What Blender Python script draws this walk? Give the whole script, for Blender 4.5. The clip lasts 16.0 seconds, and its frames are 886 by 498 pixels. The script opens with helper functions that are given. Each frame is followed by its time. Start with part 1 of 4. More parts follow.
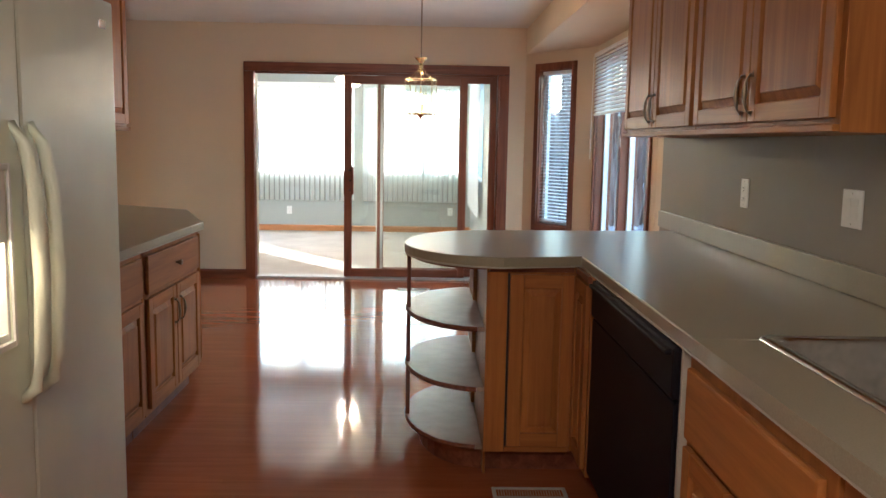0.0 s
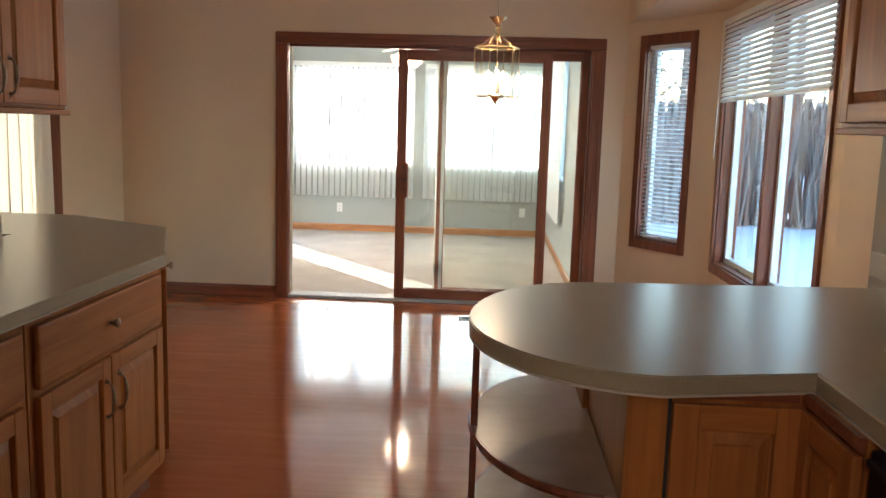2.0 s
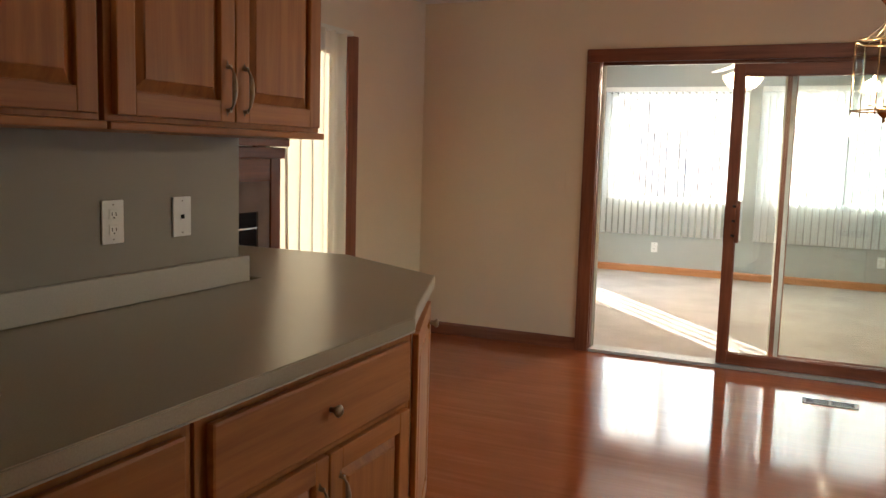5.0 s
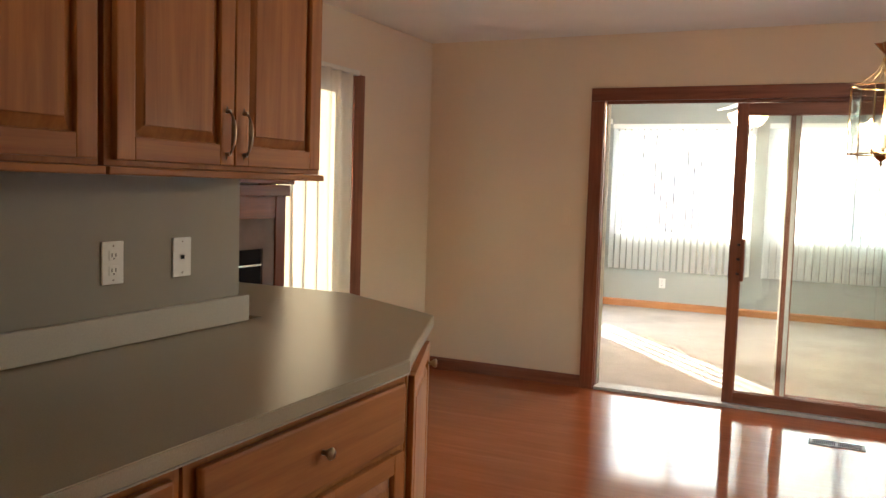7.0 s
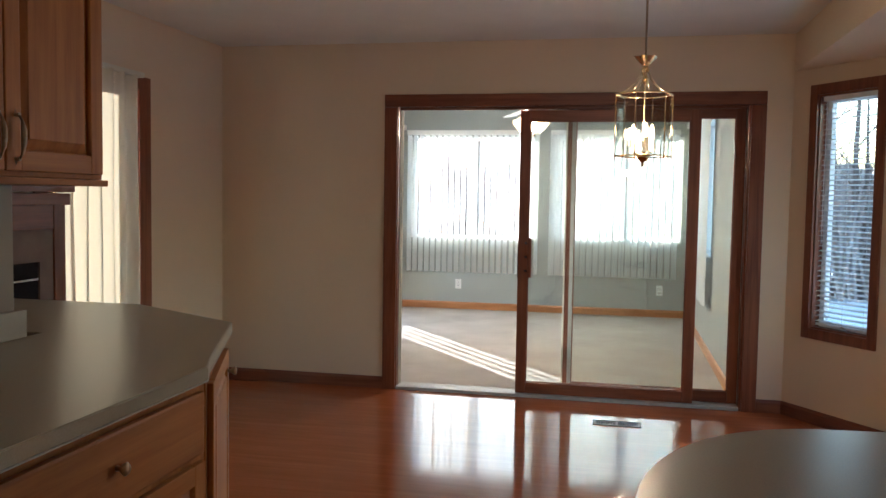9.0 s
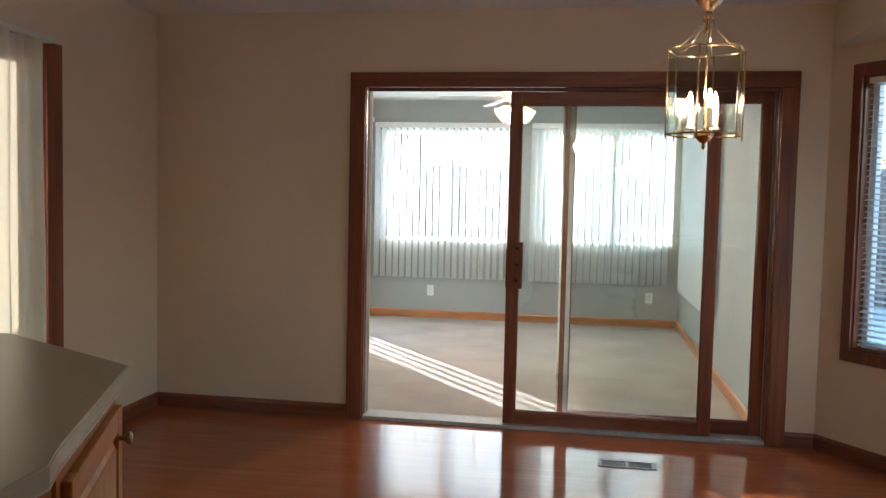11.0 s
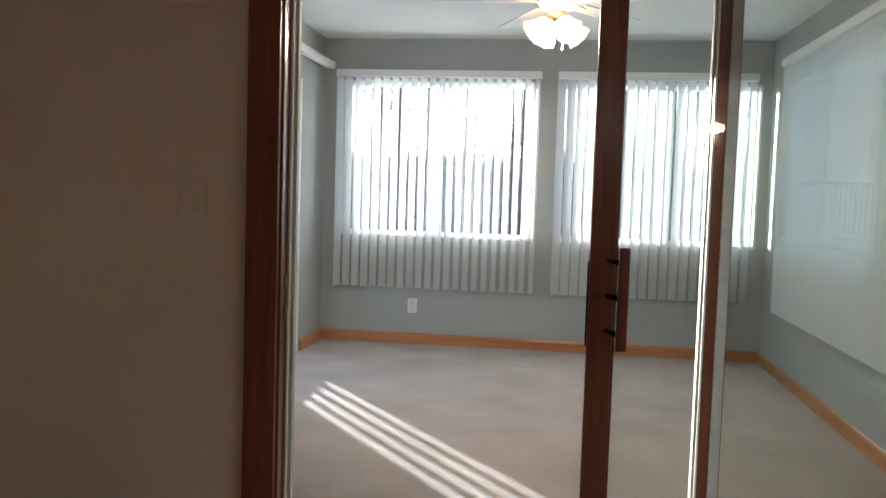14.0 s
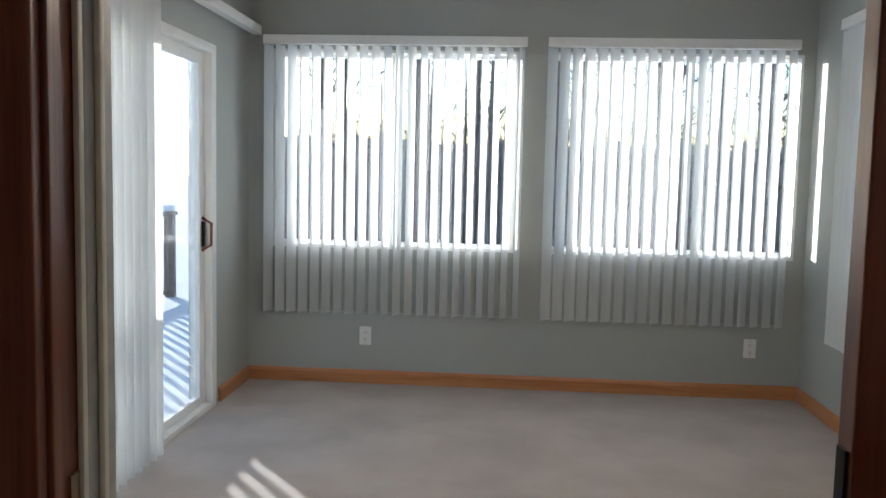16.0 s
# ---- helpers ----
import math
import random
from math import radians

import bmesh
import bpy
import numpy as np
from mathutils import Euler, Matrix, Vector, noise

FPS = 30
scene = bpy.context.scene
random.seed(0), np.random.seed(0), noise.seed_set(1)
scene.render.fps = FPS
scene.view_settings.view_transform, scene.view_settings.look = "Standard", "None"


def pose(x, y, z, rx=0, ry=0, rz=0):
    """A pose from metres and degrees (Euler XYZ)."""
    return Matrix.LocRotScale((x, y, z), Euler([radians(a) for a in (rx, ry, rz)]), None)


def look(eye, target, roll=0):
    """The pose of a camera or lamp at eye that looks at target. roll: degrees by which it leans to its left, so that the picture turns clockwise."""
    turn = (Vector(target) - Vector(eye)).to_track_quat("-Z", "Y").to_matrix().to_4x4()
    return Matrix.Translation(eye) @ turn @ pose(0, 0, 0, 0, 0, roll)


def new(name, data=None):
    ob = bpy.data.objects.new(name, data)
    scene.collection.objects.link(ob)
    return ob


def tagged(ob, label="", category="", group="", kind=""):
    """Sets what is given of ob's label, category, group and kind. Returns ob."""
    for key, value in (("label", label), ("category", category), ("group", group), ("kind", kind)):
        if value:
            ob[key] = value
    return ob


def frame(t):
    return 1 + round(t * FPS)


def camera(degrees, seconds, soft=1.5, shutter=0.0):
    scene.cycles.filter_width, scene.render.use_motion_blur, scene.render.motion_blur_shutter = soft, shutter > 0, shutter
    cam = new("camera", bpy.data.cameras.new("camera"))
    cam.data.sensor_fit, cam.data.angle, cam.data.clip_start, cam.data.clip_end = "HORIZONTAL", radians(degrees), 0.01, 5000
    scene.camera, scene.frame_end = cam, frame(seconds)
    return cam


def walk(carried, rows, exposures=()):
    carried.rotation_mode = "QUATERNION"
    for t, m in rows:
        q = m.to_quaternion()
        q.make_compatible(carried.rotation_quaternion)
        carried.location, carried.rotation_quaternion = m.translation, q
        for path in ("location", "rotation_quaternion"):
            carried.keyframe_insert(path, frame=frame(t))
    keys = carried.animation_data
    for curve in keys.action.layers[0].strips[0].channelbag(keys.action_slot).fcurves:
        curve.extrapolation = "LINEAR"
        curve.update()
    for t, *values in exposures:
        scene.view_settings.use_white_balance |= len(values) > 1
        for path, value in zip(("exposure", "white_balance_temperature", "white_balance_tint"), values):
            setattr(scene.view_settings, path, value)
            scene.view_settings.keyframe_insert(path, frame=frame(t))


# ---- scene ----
cam = camera(56.0, 16.0)
PATH = [
    (0, (1.735, -8.109, 1.351), (1.781, -6.126, 1.097), 1.0),
    (0.5, (1.768, -7.671, 1.369), (1.786, -5.689, 1.101), 1.2),
    (1, (1.741, -7.24, 1.369), (1.734, -5.259, 1.094), 1.3),
    (1.5, (1.709, -6.885, 1.375), (1.666, -4.905, 1.094), 1.5),
    (2, (1.69, -6.513, 1.377), (1.583, -4.537, 1.091), 1.7),
    (2.5, (1.665, -6.216, 1.359), (1.468, -4.247, 1.073), 1.6),
    (3, (1.61, -5.933, 1.372), (1.297, -3.98, 1.073), 1.7),
    (3.5, (1.569, -5.789, 1.371), (1.108, -3.865, 1.073), 1.7),
    (4, (1.552, -5.703, 1.343), (0.922, -3.826, 1.065), 1.6),
    (4.5, (1.542, -5.66, 1.346), (0.747, -3.842, 1.093), 1.7),
    (7, (1.592, -5.652, 1.383), (0.734, -3.851, 1.232), 1.8),
    (7.5, (1.577, -5.662, 1.369), (0.865, -3.797, 1.236), 1.4),
    (8, (1.588, -5.681, 1.368), (1.009, -3.771, 1.243), 0.9),
    (8.5, (1.6, -5.693, 1.37), (1.126, -3.753, 1.248), 0.7),
    (9, (1.612, -5.688, 1.368), (1.205, -3.734, 1.245), 0.9),
    (11.5, (1.288, -4.45, 1.324), (0.967, -2.48, 1.204), 1.15),
    (12, (1.2, -4.012, 1.303), (0.883, -2.041, 1.181), 1.0),
    (12.5, (1.094, -3.56, 1.29), (0.79, -1.588, 1.166), 1.35),
    (13, (1.001, -3.052, 1.205), (0.708, -1.077, 1.096), 1.5),
    (13.5, (0.938, -2.6, 1.236), (0.648, -0.625, 1.109), 1.3),
    (14, (0.863, -2.24, 1.234), (0.591, -0.263, 1.098), 1.8),
    (14.5, (0.764, -1.83, 1.321), (0.515, 0.147, 1.159), 1.2),
    (15, (0.718, -1.462, 1.295), (0.485, 0.518, 1.137), 1.1),
    (15.5, (0.661, -1.143, 1.316), (0.459, 0.84, 1.152), 1.0),
    (16, (0.582, -0.854, 1.338), (0.438, 1.133, 1.164), 1.3),
]
EXPOSURES = [(0.0, 3.93, 5000, 7), (1.5, 3.82, 5200, 8), (3.0, 3.64, 5400, 9), (4.5, 3.64, 5600, 9), (7.0, 4.0, 5650, 9), (7.5, 3.58, 5450, 9), (8.0, 3.32, 5250, 8), (9.0, 3.17, 5100, 8), (12.5, 2.86, 5050, 9), (14.0, 2.38, 5000, 10), (16.0, 1.85, 4950, 10)]
walk(cam, [(t, look(eye, target, roll)) for t, eye, target, roll in PATH], EXPOSURES)

# world, sun and exposure
SUN_TO = Vector((-0.624, 0.781, 0.095)).normalized()
world = bpy.data.worlds.new("sky")
scene.world = world
world.use_nodes = True
wn = world.node_tree
sky = wn.nodes.new("ShaderNodeTexSky")
sky.sky_type = "NISHITA"
sky.sun_disc = False
sky.sun_elevation = math.asin(SUN_TO.z)
sky.sun_rotation = math.atan2(SUN_TO.x, SUN_TO.y)
sky.air_density, sky.dust_density, sky.ozone_density = 1.0, 0.6, 1.0
bg = wn.nodes["Background"]
bg.inputs["Strength"].default_value = 0.15
wn.links.new(sky.outputs[0], bg.inputs["Color"])
sun = new("sun", bpy.data.lights.new("sun", "SUN"))
sun.data.energy, sun.data.angle, sun.data.color = 5.0, radians(0.5), (1.0, 0.86, 0.66)
sun.matrix_world = look(Vector((0, 0, 0)) + SUN_TO * 20, (0, 0, 0))


# ---- materials ----
def nodes_of(name):
    m = bpy.data.materials.new(name)
    m.use_nodes = True
    return m, m.node_tree, m.node_tree.nodes["Principled BSDF"]


def add(nt, kind, **ins):
    n = nt.nodes.new(kind)
    for k, v in ins.items():
        n.inputs[k.replace("_", " ")].default_value = v
    return n


def ramp(nt, src, stops):
    r = nt.nodes.new("ShaderNodeValToRGB")
    r.color_ramp.elements[0].position, r.color_ramp.elements[0].color = stops[0][0], (*stops[0][1], 1)
    r.color_ramp.elements[1].position, r.color_ramp.elements[1].color = stops[-1][0], (*stops[-1][1], 1)
    for p, c in stops[1:-1]:
        r.color_ramp.elements.new(p).color = (*c, 1)
    nt.links.new(src, r.inputs["Fac"])
    return r


def coords(nt, scale, kind="Object"):
    tc = nt.nodes.new("ShaderNodeTexCoord")
    mp = nt.nodes.new("ShaderNodeMapping")
    mp.inputs["Scale"].default_value = scale
    nt.links.new(tc.outputs[kind], mp.inputs["Vector"])
    return mp.outputs["Vector"]


def bump(nt, b, src, strength, dist=0.002):
    n = add(nt, "ShaderNodeBump", Strength=strength, Distance=dist)
    nt.links.new(src, n.inputs["Height"])
    nt.links.new(n.outputs["Normal"], b.inputs["Normal"])


def plain(name, col, rough=0.5, metal=0.0, var=0.06, scale=6.0, bmp=0.0, bscale=200.0, spec=0.5):
    m, nt, b = nodes_of(name)
    a = add(nt, "ShaderNodeTexNoise", Scale=scale, Detail=4.0)
    nt.links.new(coords(nt, (1, 1, 1)), a.inputs["Vector"])
    lo, hi = [max(0, c * (1 - var)) for c in col], [min(1, c * (1 + var)) for c in col]
    r = ramp(nt, a.outputs["Fac"], [(0.3, lo), (0.7, hi)])
    nt.links.new(r.outputs["Color"], b.inputs["Base Color"])
    b.inputs["Roughness"].default_value, b.inputs["Metallic"].default_value = rough, metal
    b.inputs["Specular IOR Level"].default_value = spec
    if bmp:
        f = add(nt, "ShaderNodeTexNoise", Scale=bscale, Detail=2.0)
        nt.links.new(coords(nt, (1, 1, 1)), f.inputs["Vector"])
        bump(nt, b, f.outputs["Fac"], bmp, 0.001)
    return m


def wood(name, dark, light, axis, rough=0.35, coat=0.25, coarse=1.0):
    m, nt, b = nodes_of(name)
    s = [22.0 * coarse] * 3
    s[axis] = 1.3
    n1 = add(nt, "ShaderNodeTexNoise", Scale=1.0, Detail=6.0, Roughness=0.6, Distortion=0.8)
    nt.links.new(coords(nt, s), n1.inputs["Vector"])
    s2 = [160.0] * 3
    s2[axis] = 5.0
    n2 = add(nt, "ShaderNodeTexNoise", Scale=1.0, Detail=3.0)
    nt.links.new(coords(nt, s2), n2.inputs["Vector"])
    oi = nt.nodes.new("ShaderNodeObjectInfo")
    mix = nt.nodes.new("ShaderNodeMath")
    mix.operation = "MULTIPLY_ADD"
    nt.links.new(n2.outputs["Fac"], mix.inputs[0])
    mix.inputs[1].default_value = 0.28
    nt.links.new(n1.outputs["Fac"], mix.inputs[2])
    rnd = nt.nodes.new("ShaderNodeMath")
    rnd.operation = "MULTIPLY_ADD"
    nt.links.new(oi.outputs["Random"], rnd.inputs[0])
    rnd.inputs[1].default_value = 0.12
    nt.links.new(mix.outputs[0], rnd.inputs[2])
    r = ramp(nt, rnd.outputs[0], [(0.42, dark), (0.68, [(a + c) / 2 for a, c in zip(dark, light)]), (0.95, light)])
    nt.links.new(r.outputs["Color"], b.inputs["Base Color"])
    b.inputs["Roughness"].default_value = rough
    b.inputs["Coat Weight"].default_value, b.inputs["Coat Roughness"].default_value = coat, 0.2
    b.inputs["Specular IOR Level"].default_value = 0.28
    bump(nt, b, n2.outputs["Fac"], 0.15, 0.0008)
    return m


def floor_material():
    m, nt, b = nodes_of("cherry_stained_strip_floor")
    v = coords(nt, (1, 1, 1))
    br = add(nt, "ShaderNodeTexBrick", Scale=1.0, Mortar_Size=0.0008, Mortar_Smooth=0.3, Bias=0.0, Brick_Width=0.95, Row_Height=0.057)
    br.inputs["Color1"].default_value = (0.0, 0.0, 0.0, 1)
    br.inputs["Color2"].default_value = (1.0, 1.0, 1.0, 1)
    br.inputs["Mortar"].default_value = (0.5, 0.5, 0.5, 1)
    br.offset, br.offset_frequency = 0.37, 2
    nt.links.new(v, br.inputs["Vector"])
    g = add(nt, "ShaderNodeTexNoise", Scale=1.0, Detail=6.0, Roughness=0.6, Distortion=0.5)
    nt.links.new(coords(nt, (1.6, 26, 26)), g.inputs["Vector"])
    big = add(nt, "ShaderNodeTexNoise", Scale=1.1, Detail=2.0)
    nt.links.new(v, big.inputs["Vector"])
    a = nt.nodes.new("ShaderNodeMath")
    a.operation = "MULTIPLY_ADD"
    nt.links.new(br.outputs["Color"], a.inputs[0])
    a.inputs[1].default_value = 0.12
    nt.links.new(g.outputs["Fac"], a.inputs[2])
    pt = add(nt, "ShaderNodeTexNoise", Scale=1.0, Detail=3.0)
    nt.links.new(coords(nt, (3.0, 7.5, 1)), pt.inputs["Vector"])
    a2 = nt.nodes.new("ShaderNodeMath")
    a2.operation = "MULTIPLY_ADD"
    nt.links.new(pt.outputs["Fac"], a2.inputs[0])
    a2.inputs[1].default_value = 0.45
    nt.links.new(a.outputs[0], a2.inputs[2])
    sb = nt.nodes.new("ShaderNodeMath")
    sb.operation = "SUBTRACT"
    nt.links.new(a2.outputs[0], sb.inputs[0])
    sb.inputs[1].default_value = 0.225
    a = sb
    r = ramp(nt, a.outputs[0], [(0.3, FLOOR_DARK), (0.6, FLOOR_MID), (0.85, FLOOR_LIGHT)])
    mx = nt.nodes.new("ShaderNodeMixRGB")
    mx.blend_type = "MULTIPLY"
    mx.inputs["Color2"].default_value = (0.84, 0.80, 0.77, 1)
    nt.links.new(br.outputs["Fac"], mx.inputs["Fac"])
    nt.links.new(r.outputs["Color"], mx.inputs["Color1"])
    nt.links.new(mx.outputs["Color"], b.inputs["Base Color"])
    rr = ramp(nt, big.outputs["Fac"], [(0.3, (0.065, 0.065, 0.065)), (0.7, (0.11, 0.11, 0.11))])
    nt.links.new(rr.outputs["Color"], b.inputs["Roughness"])
    b.inputs["Coat Weight"].default_value, b.inputs["Coat Roughness"].default_value = 0.12, 0.04
    b.inputs["Specular IOR Level"].default_value = 0.29
    wv = add(nt, "ShaderNodeTexNoise", Scale=1.0, Detail=1.0)
    nt.links.new(coords(nt, (1.5, 9, 1)), wv.inputs["Vector"])
    sm = nt.nodes.new("ShaderNodeMath")
    sm.operation = "MULTIPLY_ADD"
    nt.links.new(br.outputs["Fac"], sm.inputs[0])
    sm.inputs[1].default_value = -0.25
    nt.links.new(wv.outputs["Fac"], sm.inputs[2])
    bump(nt, b, sm.outputs[0], 0.02, 0.002)
    return m


def carpet_material():
    m, nt, b = nodes_of("grey_beige_carpet")
    v = coords(nt, (1, 1, 1))
    f = add(nt, "ShaderNodeTexNoise", Scale=420.0, Detail=3.0)
    big = add(nt, "ShaderNodeTexNoise", Scale=2.4, Detail=5.0)
    nt.links.new(v, f.inputs["Vector"])
    nt.links.new(v, big.inputs["Vector"])
    a = nt.nodes.new("ShaderNodeMath")
    a.operation = "MULTIPLY_ADD"
    nt.links.new(f.outputs["Fac"], a.inputs[0])
    a.inputs[1].default_value = 0.6
    nt.links.new(big.outputs["Fac"], a.inputs[2])
    r = ramp(nt, a.outputs[0], [(0.6, (0.40, 0.345, 0.30)), (1.0, (0.505, 0.445, 0.395))])
    nt.links.new(r.outputs["Color"], b.inputs["Base Color"])
    b.inputs["Roughness"].default_value = 0.95
    bump(nt, b, f.outputs["Fac"], 0.6, 0.006)
    return m


def emitter(name, col, strength):
    m, nt, b = nodes_of(name)
    b.inputs["Emission Color"].default_value = (*col, 1)
    b.inputs["Emission Strength"].default_value = strength
    b.inputs["Base Color"].default_value = (*col, 1)
    return m


def glass(name, tint=(1, 1, 1), rough=0.0, gloss=0.08):
    m = bpy.data.materials.new(name)
    m.use_nodes = True
    nt = m.node_tree
    nt.nodes.remove(nt.nodes["Principled BSDF"])
    out = nt.nodes["Material Output"]
    tr = add(nt, "ShaderNodeBsdfTransparent", Color=(*tint, 1))
    gl = add(nt, "ShaderNodeBsdfGlossy", Roughness=rough)
    lw = nt.nodes.new("ShaderNodeLayerWeight")
    lw.inputs["Blend"].default_value = 0.5
    pw = nt.nodes.new("ShaderNodeMath")
    pw.operation = "POWER"
    pw.inputs[1].default_value = 4.0
    ma = nt.nodes.new("ShaderNodeMath")
    ma.operation = "MULTIPLY_ADD"
    ma.inputs[1].default_value, ma.inputs[2].default_value = 0.8, 0.07
    nt.links.new(lw.outputs["Facing"], pw.inputs[0])
    nt.links.new(pw.outputs[0], ma.inputs[0])
    mx = nt.nodes.new("ShaderNodeMixShader")
    nt.links.new(ma.outputs[0], mx.inputs["Fac"])
    nt.links.new(tr.outputs[0], mx.inputs[1])
    nt.links.new(gl.outputs[0], mx.inputs[2])
    nt.links.new(mx.outputs[0], out.inputs["Surface"])
    return m


def cloth(name, col, trans, rough=0.7, var=0.04):
    m = bpy.data.materials.new(name)
    m.use_nodes = True
    nt = m.node_tree
    b = nt.nodes["Principled BSDF"]
    n = add(nt, "ShaderNodeTexNoise", Scale=30.0, Detail=3.0)
    nt.links.new(coords(nt, (1, 1, 0.1)), n.inputs["Vector"])
    r = ramp(nt, n.outputs["Fac"], [(0.3, [c * (1 - var) for c in col]), (0.7, col)])
    nt.links.new(r.outputs["Color"], b.inputs["Base Color"])
    b.inputs["Roughness"].default_value = rough
    t = nt.nodes.new("ShaderNodeBsdfTranslucent")
    nt.links.new(r.outputs["Color"], t.inputs["Color"])
    mx = nt.nodes.new("ShaderNodeMixShader")
    mx.inputs["Fac"].default_value = trans
    nt.links.new(b.outputs[0], mx.inputs[1])
    nt.links.new(t.outputs[0], mx.inputs[2])
    nt.links.new(mx.outputs[0], nt.nodes["Material Output"].inputs["Surface"])
    return m


FLOOR_DARK, FLOOR_MID, FLOOR_LIGHT = (0.30, 0.083, 0.028), (0.35, 0.101, 0.035), (0.40, 0.124, 0.044)
M = {
    "beige": plain("beige_wall_paint", (0.69, 0.548, 0.38), 0.75, var=0.03, scale=1.5, bmp=0.12, bscale=260, spec=0.3),
    "taupe": plain("taupe_wall_paint", (0.30, 0.27, 0.225), 0.6, var=0.04, scale=2, bmp=0.12, bscale=260, spec=0.35),
    "grey": plain("blue_grey_wall_paint", (0.395, 0.405, 0.38), 0.65, var=0.03, scale=1.5, bmp=0.12, bscale=260, spec=0.35),
    "ceil": plain("white_ceiling_paint", (0.74, 0.70, 0.63), 0.85, var=0.03, scale=3, bmp=0.3, bscale=90, spec=0.2),
    "ceil2": plain("sunroom_ceiling_paint", (0.78, 0.78, 0.74), 0.85, var=0.03, scale=3, bmp=0.3, bscale=90, spec=0.2),
    "floor": floor_material(),
    "carpet": carpet_material(),
    "oak_v": wood("honey_oak_upright", (0.25, 0.085, 0.019), (0.44, 0.172, 0.037), 2, 0.5, 0.03),
    "oak_x": wood("honey_oak_along_x", (0.25, 0.085, 0.019), (0.44, 0.172, 0.037), 0, 0.5, 0.03),
    "oak_y": wood("honey_oak_along_y", (0.25, 0.085, 0.019), (0.44, 0.172, 0.037), 1, 0.5, 0.03),
    "base_x": wood("orange_oak_baseboard_x", (0.36, 0.14, 0.05), (0.55, 0.26, 0.10), 0),
    "trim_v": wood("red_brown_trim_upright", (0.095, 0.024, 0.012), (0.26, 0.085, 0.04), 2, 0.35, 0.3),
    "trim_x": wood("red_brown_trim_level", (0.095, 0.024, 0.012), (0.26, 0.085, 0.04), 0, 0.35, 0.3),
    "trim_y": wood("red_brown_trim_deep", (0.095, 0.024, 0.012), (0.26, 0.085, 0.04), 1, 0.35, 0.3),
    "counter": plain("pale_speckled_laminate", (0.335, 0.303, 0.22), 0.28, var=0.09, scale=260, bmp=0.03, bscale=400, spec=0.5),
    "splash": plain("off_white_laminate_upstand", (0.47, 0.43, 0.37), 0.35, var=0.05, scale=240),
    "white": plain("white_plastic", (0.80, 0.79, 0.76), 0.4, var=0.03, scale=12),
    "vinyl": plain("white_vinyl_frame", (0.78, 0.78, 0.76), 0.4, var=0.04, scale=8),
    "fridge": plain("off_white_pebbled_enamel", (0.76, 0.79, 0.64), 0.32, var=0.04, scale=5, bmp=0.35, bscale=500),
    "black": plain("black_enamel", (0.007, 0.005, 0.008), 0.55, var=0.2, scale=8, spec=0.12),
    "dark": plain("dark_recess", (0.03, 0.026, 0.024), 0.6, var=0.3, scale=12),
    "brass": plain("antique_brass", (0.32, 0.24, 0.155), 0.3, 1.0, var=0.2, scale=60),
    "polbrass": plain("polished_brass", (0.60, 0.43, 0.22), 0.2, 1.0, var=0.1, scale=40),
    "steel": plain("brushed_steel", (0.58, 0.58, 0.57), 0.25, 1.0, var=0.12, scale=50),
    "alu": plain("grey_weatherstrip", (0.42, 0.40, 0.35), 0.45, var=0.12, scale=30),
    "cream": plain("cream_painted_stile", (0.66, 0.62, 0.50), 0.5, var=0.08, scale=20),
    "vane": cloth("white_vinyl_vane", (0.78, 0.79, 0.78), 0.28, 0.45),
    "slat": cloth("white_metal_slat", (0.80, 0.78, 0.74), 0.06, 0.4),
    "sheer": cloth("cream_sheer_fabric", (0.66, 0.585, 0.44), 0.085, 0.9),
    "glass": glass("window_glass"),
    "doorglass": glass("faintly_green_door_glass", (0.97, 0.995, 0.985)),
    "lampglass": glass("bevelled_lamp_glass", (0.84, 0.86, 0.84)),
    "frost": cloth("frosted_lamp_glass", (0.90, 0.84, 0.70), 0.6, 0.3),
    "bulb": emitter("glowing_bulb", (1.0, 0.64, 0.30), 8.0),
    "disp": emitter("dispenser_lamp", (1.0, 0.70, 0.38), 2.2),
    "snow": plain("snow", (0.80, 0.83, 0.88), 0.8, var=0.05, scale=0.8, bmp=0.5, bscale=6),
    "bark": plain("grey_brown_bark", (0.13, 0.105, 0.092), 0.9, var=0.3, scale=4),
    "deck": plain("weathered_deck_wood", (0.16, 0.13, 0.11), 0.8, var=0.2, scale=6),
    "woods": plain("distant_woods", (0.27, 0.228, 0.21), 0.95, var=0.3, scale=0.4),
    # paler than distant_woods: the haze of distance is put into the colour
    "farwoods": plain("far_woods_paled_for_haze", (0.36, 0.325, 0.30), 1.0, var=0.25, scale=0.5),
    "hearth": plain("taupe_stone_surround", (0.17, 0.12, 0.10), 0.6, var=0.15, scale=9, bmp=0.3, bscale=60),
    "shelf": plain("brown_woodgrain_laminate", (0.36, 0.24, 0.17), 0.25, var=0.08, scale=14),
}


# ---- mesh helpers ----
def box(bm, a, b, bev=0.0):
    """A box between two corners, added to bm."""
    lo, hi = [min(p, q) for p, q in zip(a, b)], [max(p, q) for p, q in zip(a, b)]
    v = [bm.verts.new((x, y, z)) for x in (lo[0], hi[0]) for y in (lo[1], hi[1]) for z in (lo[2], hi[2])]
    fs = [bm.faces.new([v[i] for i in q]) for q in ((0, 1, 3, 2), (4, 6, 7, 5), (0, 4, 5, 1), (2, 3, 7, 6), (0, 2, 6, 4), (1, 5, 7, 3))]
    if bev:
        es = list({e for f in fs for e in f.edges})
        bmesh.ops.bevel(bm, geom=es, offset=bev, segments=2, affect="EDGES", profile=0.6)


